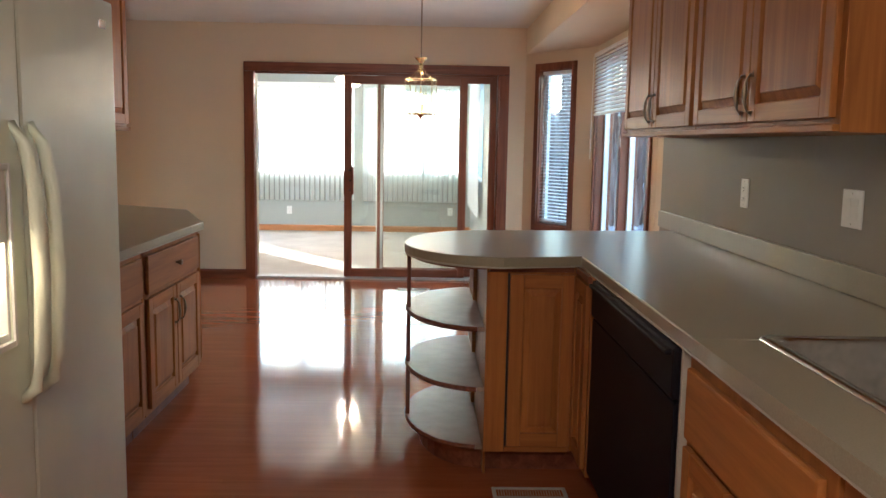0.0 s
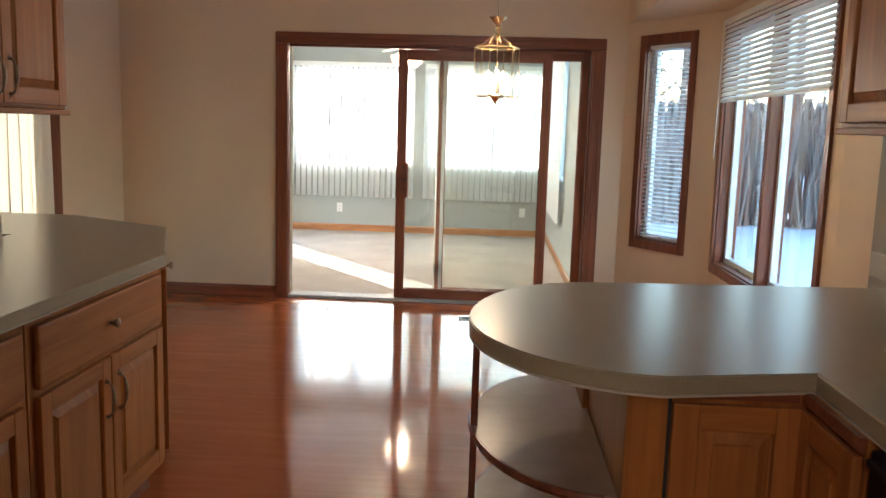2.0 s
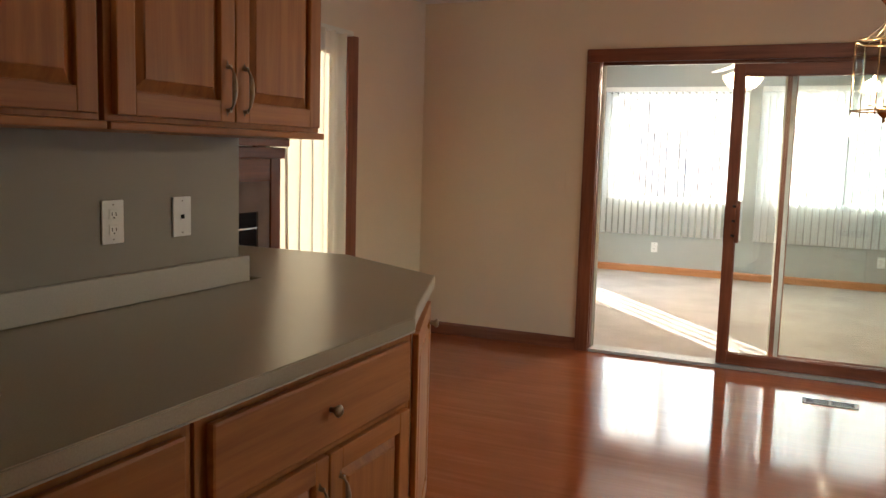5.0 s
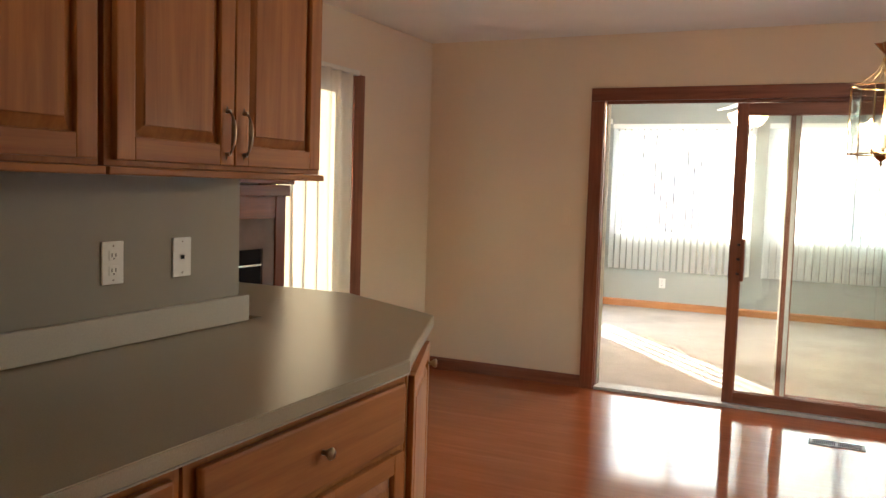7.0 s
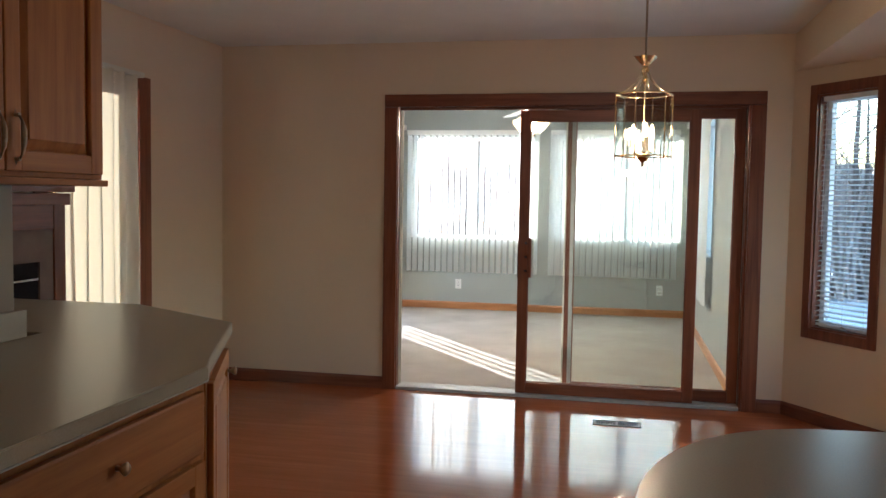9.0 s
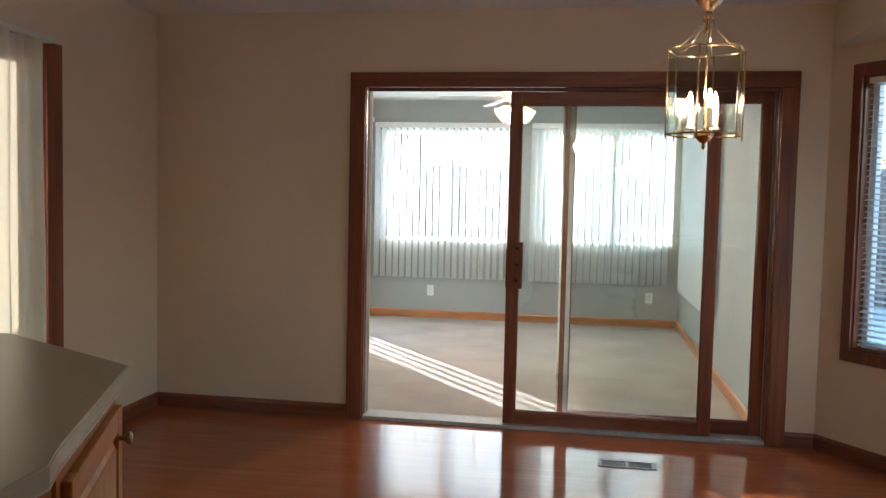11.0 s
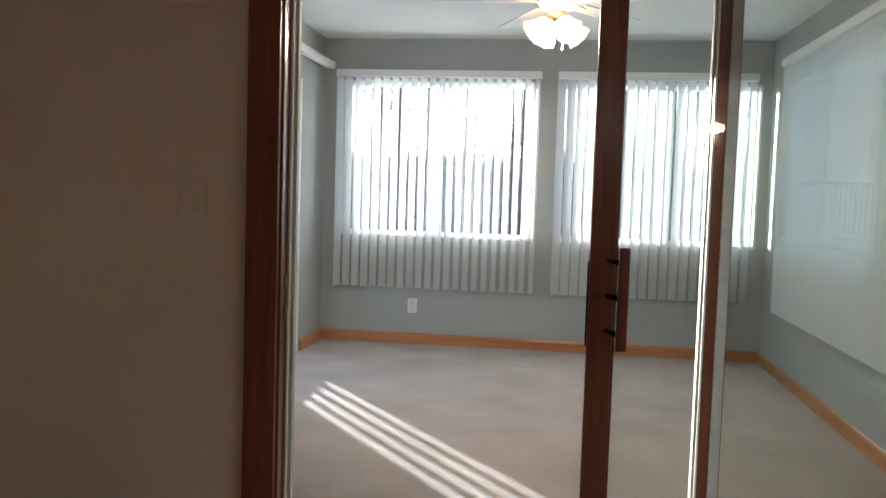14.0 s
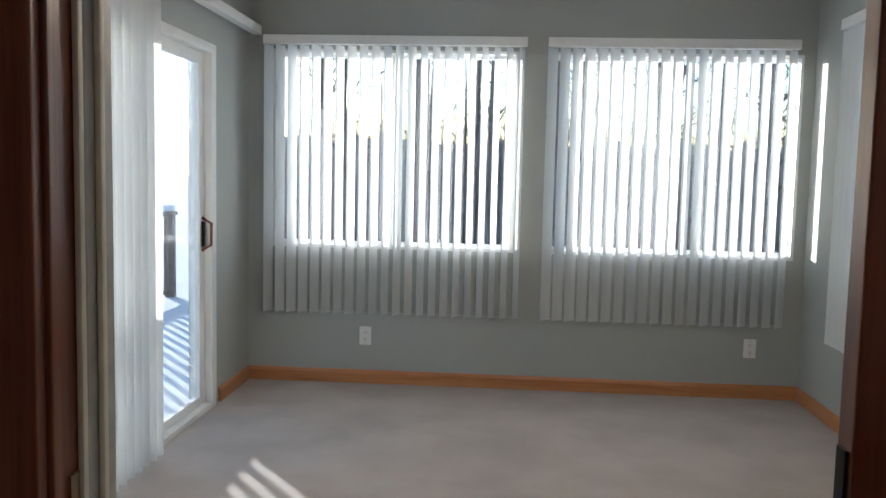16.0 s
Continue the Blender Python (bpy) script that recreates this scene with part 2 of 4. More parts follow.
def boxes(*bs, bev=0.0):
    bm = bmesh.new()
    for a, b in bs:
        box(bm, a, b, bev)
    return bm


def prism(pts, z0, z1, bev=0.0, bm=None):
    bm = bm or bmesh.new()
    lo = [bm.verts.new((x, y, z0)) for x, y in pts]
    hi = [bm.verts.new((x, y, z1)) for x, y in pts]
    n = len(pts)
    fs = [bm.faces.new(hi), bm.faces.new(lo[::-1])]
    fs += [bm.faces.new((lo[i], lo[(i + 1) % n], hi[(i + 1) % n], hi[i])) for i in range(n)]
    bmesh.ops.recalc_face_normals(bm, faces=fs)
    if bev:
        es = [e for e in bm.edges if abs(e.verts[0].co.z - e.verts[1].co.z) < 1e-5]
        bmesh.ops.bevel(bm, geom=es, offset=bev, segments=3, affect="EDGES")
    return bm


def lathe(profile, seg=16, bm=None, at=(0, 0, 0)):
    """A turned shape about the z axis from (radius, z) pairs."""
    bm = bm or bmesh.new()
    rings = []
    for r, z in profile:
        rings.append([bm.verts.new((at[0] + r * math.cos(2 * math.pi * i / seg), at[1] + r * math.sin(2 * math.pi * i / seg), at[2] + z)) for i in range(seg)])
    for a, b in zip(rings, rings[1:]):
        for i in range(seg):
            bm.faces.new((a[i], a[(i + 1) % seg], b[(i + 1) % seg], b[i]))
    bm.faces.new(rings[0][::-1])
    bm.faces.new(rings[-1])
    return bm


def tube(path, r, seg=8, bm=None):
    whole = bm is None
    bm = bm or bmesh.new()
    path = [Vector(p) for p in path]
    rings = []
    for i, p in enumerate(path):
        d = (path[min(i + 1, len(path) - 1)] - path[max(i - 1, 0)]).normalized()
        up = Vector((0, 0, 1)) if abs(d.z) < 0.9 else Vector((1, 0, 0))
        s = d.cross(up).normalized()
        u = s.cross(d)
        rr = r[i] if isinstance(r, (list, tuple)) else r
        rings.append([bm.verts.new(p + (s * math.cos(2 * math.pi * k / seg) + u * math.sin(2 * math.pi * k / seg)) * rr) for k in range(seg)])
    for a, b in zip(rings, rings[1:]):
        for k in range(seg):
            bm.faces.new((a[k], a[(k + 1) % seg], b[(k + 1) % seg], b[k]))
    bm.faces.new(rings[0][::-1])
    bm.faces.new(rings[-1])
    if whole:
        bmesh.ops.recalc_face_normals(bm, faces=bm.faces)
    return bm


def mesh_of(name, bm, mat, smooth=False):
    me = bpy.data.meshes.new(name)
    bm.to_mesh(me)
    bm.free()
    me.materials.append(mat)
    if smooth:
        for p in me.polygons:
            p.use_smooth = True
    return me


def part(name, bm, mat, parent=None, label="", smooth=False):
    ob = new(name, mesh_of(name, bm, mat, smooth))
    if parent:
        ob.parent = parent
    return tagged(ob, label)


def thing(name, m, label, category, group=""):
    ob = new(name)
    ob.matrix_world = m
    return tagged(ob, label, category, group)


def structure(name, bm, mat, label=""):
    return tagged(part(name, bm, mat), label, "", "", "structure")


# ---- structure ----
CEIL, SUNX0, SUNX1, SUNY1 = 2.44, -1.045, 2.42, 4.36
LWX, RWX, BAYX = -1.24, 3.05, 3.22
DX0, DX1, DZ = 0.07, 2.46, 2.03
structure("floor", prism([(-1.4, -9.4), (3.05, -9.4), (3.05, -3.5), (BAYX + 0.1, -2.8), (BAYX + 0.1, -0.7), (2.69, 0.1), (-1.4, 0.1)], -0.2, 0.0), M["floor"], "glossy cherry-stained strip hardwood floor")
structure("carpet", boxes(((SUNX0 - 0.1, 0.1, -0.2), (SUNX1 + 0.1, SUNY1 + 0.1, 0.004))), M["carpet"], "grey beige cut pile carpet")
structure("ceiling", boxes(((-1.4, -9.4, CEIL), (3.5, 0.0, CEIL + 0.2))), M["ceil"], "off-white dining and kitchen ceiling")
structure("ceiling_sunroom", boxes(((SUNX0 - 0.15, 0.0, CEIL), (SUNX1 + 0.15, SUNY1 + 0.15, CEIL + 0.2))), M["ceil2"], "white sunroom ceiling")
# wall between dining room and sunroom: two skins with the opening through both
structure("wall_north", boxes(((LWX - 0.15, 0, -0.2), (DX0, 0.07, CEIL)), ((DX1, 0, -0.2), (2.69, 0.07, CEIL)), ((DX0, 0, DZ), (DX1, 0.07, CEIL))), M["beige"], "beige painted wall")
structure("wall_sunroom_south", boxes(((SUNX0 - 0.15, 0.07, -0.2), (DX0, 0.15, CEIL)), ((DX1, 0.07, -0.2), (SUNX1 + 0.15, 0.15, CEIL)), ((DX0, 0.07, DZ), (DX1, 0.15, CEIL))), M["grey"], "blue grey painted wall")
# sunroom outer walls with the two windows, the patio door and the side window
W1X0, W1X1, W2X0, W2X1, WZ0, WZ1 = -0.89, 0.645, 0.84, 2.35, 0.87, 2.11
yy0, yy1 = SUNY1, SUNY1 + 0.15
structure("wall_sunroom_north", boxes(((SUNX0 - 0.15, yy0, -0.2), (W1X0, yy1, CEIL)), ((W1X1, yy0, -0.2), (W2X0, yy1, CEIL)), ((W2X1, yy0, -0.2), (SUNX1 + 0.15, yy1, CEIL)),
                                      ((W1X0, yy0, -0.2), (W1X1, yy1, WZ0)), ((W2X0, yy0, -0.2), (W2X1, yy1, WZ0)), ((W1X0, yy0, WZ1), (W1X1, yy1, CEIL)), ((W2X0, yy0, WZ1), (W2X1, yy1, CEIL))), M["grey"], "blue grey painted wall")
PD0, PD1, PDZ = 1.83, 3.73, 2.03
structure("wall_sunroom_west", boxes(((SUNX0 - 0.15, 0.15, -0.2), (SUNX0, PD0, CEIL)), ((SUNX0 - 0.15, PD1, -0.2), (SUNX0, yy0, CEIL)), ((SUNX0 - 0.15, PD0, PDZ), (SUNX0, PD1, CEIL)), ((SUNX0 - 0.15, PD0, -0.2), (SUNX0, PD1, 0.0))), M["grey"], "blue grey painted wall")
EW0, EW1 = 1.9, 3.6
structure("wall_sunroom_east", boxes(((SUNX1, 0.15, -0.2), (SUNX1 + 0.15, EW0, CEIL)), ((SUNX1, EW1, -0.2), (SUNX1 + 0.15, yy0, CEIL)), ((SUNX1, EW0, -0.2), (SUNX1 + 0.15, EW1, WZ0)), ((SUNX1, EW0, WZ1), (SUNX1 + 0.15, EW1, CEIL))), M["grey"], "blue grey painted wall")
# dining room west wall with the family room patio door
FD0, FD1 = -1.95, -1.10
structure("wall_west", boxes(((LWX - 0.15, FD1, -0.2), (LWX, 0.0, CEIL)), ((LWX - 0.15, -9.4, -0.2), (LWX, FD0, CEIL)), ((LWX - 0.15, FD0, 2.0), (LWX, FD1, CEIL))), M["beige"], "beige painted wall")
structure("wall_partition", boxes(((-0.32, -9.25, 0.0), (-0.20, -3.46, CEIL))), M["taupe"], "taupe painted partition wall")
structure("wall_east", boxes(((RWX, -9.25, -0.2), (RWX + 0.15, -3.5, 2.2))), M["taupe"], "taupe painted kitchen wall")
structure("wall_south", boxes(((LWX - 0.15, -9.4, -0.2), (RWX + 0.15, -9.25, CEIL))), M["beige"], "beige painted wall")
structure("soffit", boxes(((2.69, -9.25, 2.2), (3.45, 0.1, CEIL - 0.002))), M["beige"], "beige dropped soffit over the bay")


def frame_matrix(p, q):
    """Local x from p to q along a wall's inner face, local y outwards on the left of that way."""
    d = (Vector((*q, 0)) - Vector((*p, 0))).normalized()
    return Matrix.Translation((*p, 0)) @ Matrix.Rotation(math.atan2(d.y, d.x), 4, "Z")


def wall_with_hole(name, p, q, s0, s1, z0, z1, mat, top=2.2):
    m = frame_matrix(p, q)
    n = (Vector((*q, 0)) - Vector((*p, 0))).length
    bm = boxes(((0, 0, -0.2), (s0, 0.14, top)), ((s1, 0, -0.2), (n, 0.14, top)), ((s0, 0, -0.2), (s1, 0.14, z0)), ((s0, 0, z1), (s1, 0.14, top)))
    ob = structure(name, bm, mat, "beige painted bay wall")
    ob.matrix_world = m
    return m


BAY_A, BAY_B, BAY_C, BAY_D = (2.69, 0.0), (BAYX, -0.76), (BAYX, -2.78), (RWX, -3.5)
m_a = wall_with_hole("wall_bay_a", BAY_A, BAY_B, 0.195, 0.64, 0.585, 2.04, M["beige"])
m_b = wall_with_hole("wall_bay_b", BAY_B, BAY_C, 0.062, 1.84, 0.52, 2.08, M["beige"])
m_c = wall_with_hole("wall_bay_c", BAY_C, BAY_D, 0.15, 0.4, 2.1, 2.15, M["beige"])


def skirting(name, p, q, h=0.085, mat="trim_x"):
    """A moulded skirting board from p to q, the wall on its left."""
    d = (Vector((*q, 0)) - Vector((*p, 0)))
    bm = bmesh.new()
    prof = [(0, 0), (-0.014, 0), (-0.014, h - 0.02), (-0.008, h - 0.006), (0, h)]
    a = [bm.verts.new((0.0, y, z)) for y, z in prof]
    b = [bm.verts.new((d.length, y, z)) for y, z in prof]
    for i in range(5):
        bm.faces.new((a[i], a[(i + 1) % 5], b[(i + 1) % 5], b[i]))
    bm.faces.new(a), bm.faces.new(b[::-1])
    bmesh.ops.recalc_face_normals(bm, faces=bm.faces)
    ob = structure(name, bm, M[mat])
    ob.matrix_world = frame_matrix(p, q)
    return ob


for i, (p, q, mt) in enumerate((((LWX, 0.0), (0.0, 0.0), "trim_x"), ((LWX, -0.98), (LWX, 0.0), "trim_x"), ((2.53, 0.0), (2.69, 0.0), "trim_x"), (BAY_A, BAY_B, "trim_x"), (BAY_B, BAY_C, "trim_x"),
                               ((SUNX0, SUNY1), (SUNX1, SUNY1), "base_x"), ((SUNX1, SUNY1), (SUNX1, 0.15), "base_x"), ((SUNX0, 3.79), (SUNX0, SUNY1), "base_x"), ((SUNX0, 0.15), (SUNX0, 1.7), "base_x"),
                               ((0.0, 0.15), (SUNX0, 0.15), "base_x"), ((SUNX1, 0.15), (2.5, 0.15), "base_x"))):
    if (Vector((*p, 0)) - Vector((*q, 0))).length > 0.03:
        skirting("baseboard", p, q, 0.085 if mt == "trim_x" else 0.09, mt)

# ---- sliding door between dining room and sunroom ----
casing = thing("door_1", Matrix.Identity(4), "red-brown wooden sliding patio door with its left leaf pushed open", "door")
casing["kind"] = "structure"


def upright(name, x0, x1, y0, y1, z0, z1, mat="trim_v", parent=casing, bev=0.003, label=""):
    bm = bmesh.new()
    box(bm, (x0, y0, z0), (x1, y1, z1), bev)
    return part(name, bm, M[mat], parent, label)


upright("casing", 0.0, 0.092, -0.02, 0.0, 0.0, 1.992)
upright("casing", 2.438, 2.53, -0.02, 0.0, 0.0, 1.992)
upright("casing", 0.0, 2.53, -0.022, 0.0, 1.994, 2.08, "trim_x")
for x0, x1 in ((0.072, 0.098), (2.425, 2.458)):
    upright("jamb", x0, x1, 0.001, 0.078, 0.0, 2.0)
    upright("outer_jamb", x0, x1, 0.0785, 0.149, 0.0, 2.0, "alu", label="grey-tan weathered outer jamb")
upright("head_jamb", 0.072, 2.458, 0.001, 0.149, 2.0, 2.028, "trim_x")
upright("threshold", 0.099, 2.424, -0.012, 0.149, 0.0, 0.022, "alu", label="grey metal threshold")
upright("jamb_strip", 0.099, 0.107, 0.05, 0.062, 0.023, 1.998, "cream", label="pale weatherstrip")
upright("jamb_strip", 0.099, 0.107, 0.10, 0.112, 0.023, 1.998, "cream", label="pale weatherstrip")
upright("casing_outer", 0.0, 0.068, 0.151, 0.168, 0.0, 2.06, "base_x")
upright("head_stop", 0.1, 2.424, 0.03, 0.04, 1.975, 1.998, "trim_x")


def leaf(x0, x1, y0, y1, stile, top, bottom, z0, z1, name, left_mat=None):
    lf = part(name, boxes(((x0 + stile, y0, z0), (x1 - stile, y1, z0 + bottom)), ((x0 + stile, y0, z1 - top), (x1 - stile, y1, z1)), bev=0.003), M["trim_x"], casing, "red-brown wooden door leaf rails")
    for i, (a, b) in enumerate(((x0, x0 + stile), (x1 - stile, x1))):
        bm = bmesh.new()
        box(bm, (a, y0, z0), (b, y1, z1), 0.003)
        part("stile", bm, M["trim_v"], lf)
    g = part("pane", boxes(((x0 + stile, (y0 + y1) / 2 - 0.002, z0 + bottom), (x1 - stile, (y0 + y1) / 2 + 0.002, z1 - top))), M["doorglass"], lf)
    g.visible_shadow = False
    bead = 0.006
    ym = (y0 + y1) / 2
    for yb in (ym - 0.011, ym + 0.005):
        part("bead", boxes(((x0 + stile, yb, z0 + bottom), (x0 + stile + bead, yb + 0.006, z1 - top)), ((x1 - stile - bead, yb, z0 + bottom), (x1 - stile, yb + 0.006, z1 - top)),
                           ((x0 + stile, yb, z0 + bottom), (x1 - stile, yb + 0.006, z0 + bottom + bead)), ((x0 + stile, yb, z1 - top - bead), (x1 - stile, yb + 0.006, z1 - top))), M["trim_v"], lf)
    return lf


slide = leaf(0.95, 2.135, 0.02, 0.06, 0.068, 0.075, 0.075, 0.024, 1.972, "sliding_leaf")
fixed = leaf(1.262, 2.424, 0.095, 0.135, 0.062, 0.075, 0.075, 0.024, 1.998, "fixed_leaf")
part("weatherstrip", boxes(((1.256, 0.108, 0.03), (1.262, 0.139, 1.99)), ((1.262, 0.088, 0.03), (1.268, 0.094, 1.99)), bev=0.001), M["cream"], fixed, "cream weatherstrip")
part("interlock", boxes(((1.298, 0.084, 0.03), (1.324, 0.094, 1.99))), M["alu"], fixed, "grey metal interlock")
hd = part("handle", boxes(((1.022, -0.062, 0.835), (1.05, -0.035, 1.105)), bev=0.004), M["trim_v"], slide, "red-brown wooden pull bar")
for z in (0.875, 0.97, 1.065):
    part("handle_post", tube([(1.0, 0.022, z), (1.034, -0.045, z)], 0.007), M["black"], hd, "black metal post", True)
part("latch_plate", boxes(((0.946, 0.028, 0.83), (0.95, 0.052, 1.06)), bev=0.001), M["black"], slide, "black latch plate")
part("outer_pull", boxes(((0.972, 0.06, 0.87), (0.992, 0.078, 1.05)), bev=0.004), M["black"], slide, "black outer pull")
part("strike", boxes(((0.098, 0.03, 0.86), (0.102, 0.05, 0.90)), ((0.098, 0.03, 0.95), (0.102, 0.05, 0.99))), M["brass"], casing, "brass strike plate")


# ---- windows ----
def window(name, m, s0, s1, z0, z1, label, mullions=(), frame_mat="trim_v", trim=True, mw=0.03, depth=0.14, sash=0.035, trimw=0.055, white_sash=True, sill=True):
    """A window in a hole of a wall whose local x runs along the wall and y outwards."""
    w = tagged(new(name), label, "window", "", "structure")
    w.matrix_world = m
    j = 0.018
    part("frame", boxes(((s0, 0.002, z0), (s0 + j, depth - 0.005, z1)), ((s1 - j, 0.002, z0), (s1, depth - 0.005, z1)), ((s0 + j, 0.002, z0), (s1 - j, depth - 0.005, z0 + j)), ((s0 + j, 0.002, z1 - j), (s1 - j, depth - 0.005, z1))), M[frame_mat], w)
    if trim:
        part("casing", boxes(((s0 - trimw + 0.01, -0.018, z0 - trimw), (s0 + 0.01, 0.0, z1 + trimw)), ((s1 - 0.01, -0.018, z0 - trimw), (s1 + trimw - 0.01, 0.0, z1 + trimw)),
                             ((s0 + 0.012, -0.018, z0 - trimw), (s1 - 0.012, 0.0, z0 + 0.008)), ((s0 + 0.012, -0.018, z1 - 0.008), (s1 - 0.012, 0.0, z1 + trimw)), bev=0.002), M[frame_mat], w)
    edges = [s0 + j, *mullions, s1 - j]
    for k in mullions:
        part("mullion", boxes(((k - mw, 0.04 if mw < 0.03 else 0.0, z0 + j), (k + mw, depth - 0.01, z1 - j)), bev=0.002), M[frame_mat], w)
    for a, b in zip(edges, edges[1:]):
        a2 = a + (mw + 0.001 if a in mullions else 0.001)
        b2 = b - (mw + 0.001 if b in mullions else 0.001)
        ym = depth * 0.6
        sm = M["vinyl"] if white_sash else M[frame_mat]
        sh = part("sash", boxes(((a2, ym - 0.02, z0 + j), (a2 + sash, ym + 0.02, z1 - j)), ((b2 - sash, ym - 0.02, z0 + j), (b2, ym + 0.02, z1 - j)), ((a2 + sash, ym - 0.02, z0 + j), (b2 - sash, ym + 0.02, z0 + j + sash)), ((a2 + sash, ym - 0.02, z1 - j - sash), (b2 - sash, ym + 0.02, z1 - j)), bev=0.002), sm, w, "white sash" if white_sash else "")
        p = part("pane", boxes(((a2 + sash, ym - 0.002, z0 + j + sash), (b2 - sash, ym + 0.002, z1 - j - sash))), M["glass"], sh)
        p.visible_shadow = False
        if trim:
            part("crank", tube([((a2 + b2) / 2 - 0.03, ym - 0.05, z0 + j + 0.012), ((a2 + b2) / 2, ym - 0.055, z0 + j + 0.022), ((a2 + b2) / 2 + 0.05, ym - 0.05, z0 + j + 0.01)], 0.006), M["brass"], w, "bronze crank handle", True)
    return w


window("window_1", m_a, 0.195, 0.64, 0.585, 2.04, "tall casement window in red-brown trim with a white venetian blind")
window("window_2", m_b, 0.062, 1.84, 0.52, 2.08, "double casement window in red-brown trim with its blind half raised", (0.96,))
m_n = Matrix.Translation((0, SUNY1, 0))
window("window_3", m_n, W1X0, W1X1, WZ0, WZ1, "white-framed sunroom window behind vertical blinds", (-0.15,), "vinyl", False, 0.012, 0.15, 0.022)
window("window_4", m_n, W2X0, W2X1, WZ0, WZ1, "white-framed sunroom window behind vertical blinds", (1.62,), "vinyl", False, 0.012, 0.15, 0.022)
m_e = frame_matrix((SUNX1, SUNY1), (SUNX1, 0.15))
window("window_5", m_e, SUNY1 - EW1, SUNY1 - EW0, WZ0, WZ1, "white-framed sunroom side window behind a closed blind", (1.6,), "vinyl", False, 0.012, 0.15, 0.022)


def venetian(name, m, s0, s1, ztop, zbot, pitch, tilt, label, stack=0):
    b = tagged(new(name), label, "blind")
    b.matrix_world = m
    part("headrail", boxes(((s0, 0.02, ztop - 0.03), (s1, 0.055, ztop)), bev=0.002), M["white"], b)
    hw = 0.0165
    bm = bmesh.new()
    prof = [(-hw, -0.0004), (-hw * 0.4, 0.0016), (hw * 0.4, 0.0016), (hw, -0.0004)]
    rot = [(y * math.cos(tilt) - z * math.sin(tilt), y * math.sin(tilt) + z * math.cos(tilt)) for y, z in prof]
    lo = [bm.verts.new((s0 + 0.004, y, z)) for y, z in rot]
    hi = [bm.verts.new((s1 - 0.004, y, z)) for y, z in rot]
    for i in range(3):
        bm.faces.new((lo[i], lo[i + 1], hi[i + 1], hi[i]))
    me = mesh_of("slat", bm, M["slat"])
    z = ztop - 0.045
    while z > zbot + 0.02:
        o = new("slat", me)
        o.parent, o.location = b, (0, 0.037, z)
        z -= pitch
    part("bottom_rail", boxes(((s0 + 0.003, 0.026, zbot), (s1 - 0.003, 0.048, zbot + 0.014)), bev=0.002), M["white"], b)
    for k in (0.12, 0.5, 0.88):
        s = s0 + (s1 - s0) * k
        part("ladder_cord", tube([(s, 0.0245, ztop - 0.03), (s, 0.0245, zbot)], 0.0009, 4), M["white"], b)
    part("tilt_wand", tube([(s0 + 0.04, 0.01, ztop - 0.03), (s0 + 0.04, 0.005, ztop - 0.9)], 0.003, 6), M["white"], b, "clear plastic wand", True)
    return b


venetian("venetian_blind", m_a, 0.218, 0.617, 2.022, 0.615, 0.031, 0.25, "white aluminium venetian blind lowered over the tall casement window", )
venetian("venetian_blind", m_b @ Matrix.Translation((0, -0.06, 0)), 0.05, 1.87, 2.13, 1.60, 0.031, 1.08, "white aluminium venetian blind half raised over the double window")


def vane_mesh(width, z0, z1):
    bm = bmesh.new()
    cols = []
    for i in range(5):
        u = (i / 4 - 0.5) * width
        v = 0.006 * (1 - (2 * i / 4 - 1) ** 2)
        cols.append((bm.verts.new((u, v, z0)), bm.verts.new((u, v, z1))))
    for a, b in zip(cols, cols[1:]):
        bm.faces.new((a[0], b[0], b[1], a[1]))
    return mesh_of("vane", bm, M["vane"], True)


def vertical_blind(name, m, s0, s1, z0, z1, pitch, angle, label, vs=None, jitter=2.0, rail=(0.035, 0.09)):
    b = tagged(new(name), label, "blind")
    b.matrix_world = m
    part("headrail", boxes(((s0 - 0.03, -rail[1], z1), (s1 + 0.03, -rail[0], z1 + 0.055)), bev=0.003), M["white"], b, "white valance")
    me = vane_mesh(0.089, z0, z1 - 0.004)
    a0, a1 = vs or (s0, s1)
    n = int((a1 - a0) / pitch)
    for i in range(n + 1):
        o = new("vane", me)
        o.parent = b
        o.location = (a0 + i * pitch, -(rail[0] + rail[1]) / 2, 0)
        o.rotation_euler = (0, 0, radians(angle + random.uniform(-jitter, jitter)))
    part("chain", tube([(a0 + i * pitch, -(rail[0] + rail[1]) / 2 + 0.002 * (i % 2), z0 + 0.012) for i in range(n + 1)], 0.0012, 4), M["white"], b, "white bead chain")
    return b


vertical_blind("vertical_blind", m_n, -0.90, 0.665, 0.46, 2.13, 0.0745, 64, "white vertical blind with open vanes over the sunroom window")
vertical_blind("vertical_blind", m_n, 0.85, 2.27, 0.46, 2.13, 0.0745, 42, "white vertical blind with half closed vanes over the sunroom window")
vertical_blind("vertical_blind", m_e, SUNY1 - 3.75, SUNY1 - 1.75, 0.47, 2.155, 0.0765, 8, "white vertical blind closed over the side window")
m_w = frame_matrix((SUNX0, 0.15), (SUNX0, SUNY1))
vertical_blind("vertical_blind", m_w, 1.60, 4.15, 0.03, 2.19, 0.075, -50, "white vertical blind drawn aside at the sunroom patio door", (1.48, 2.63))

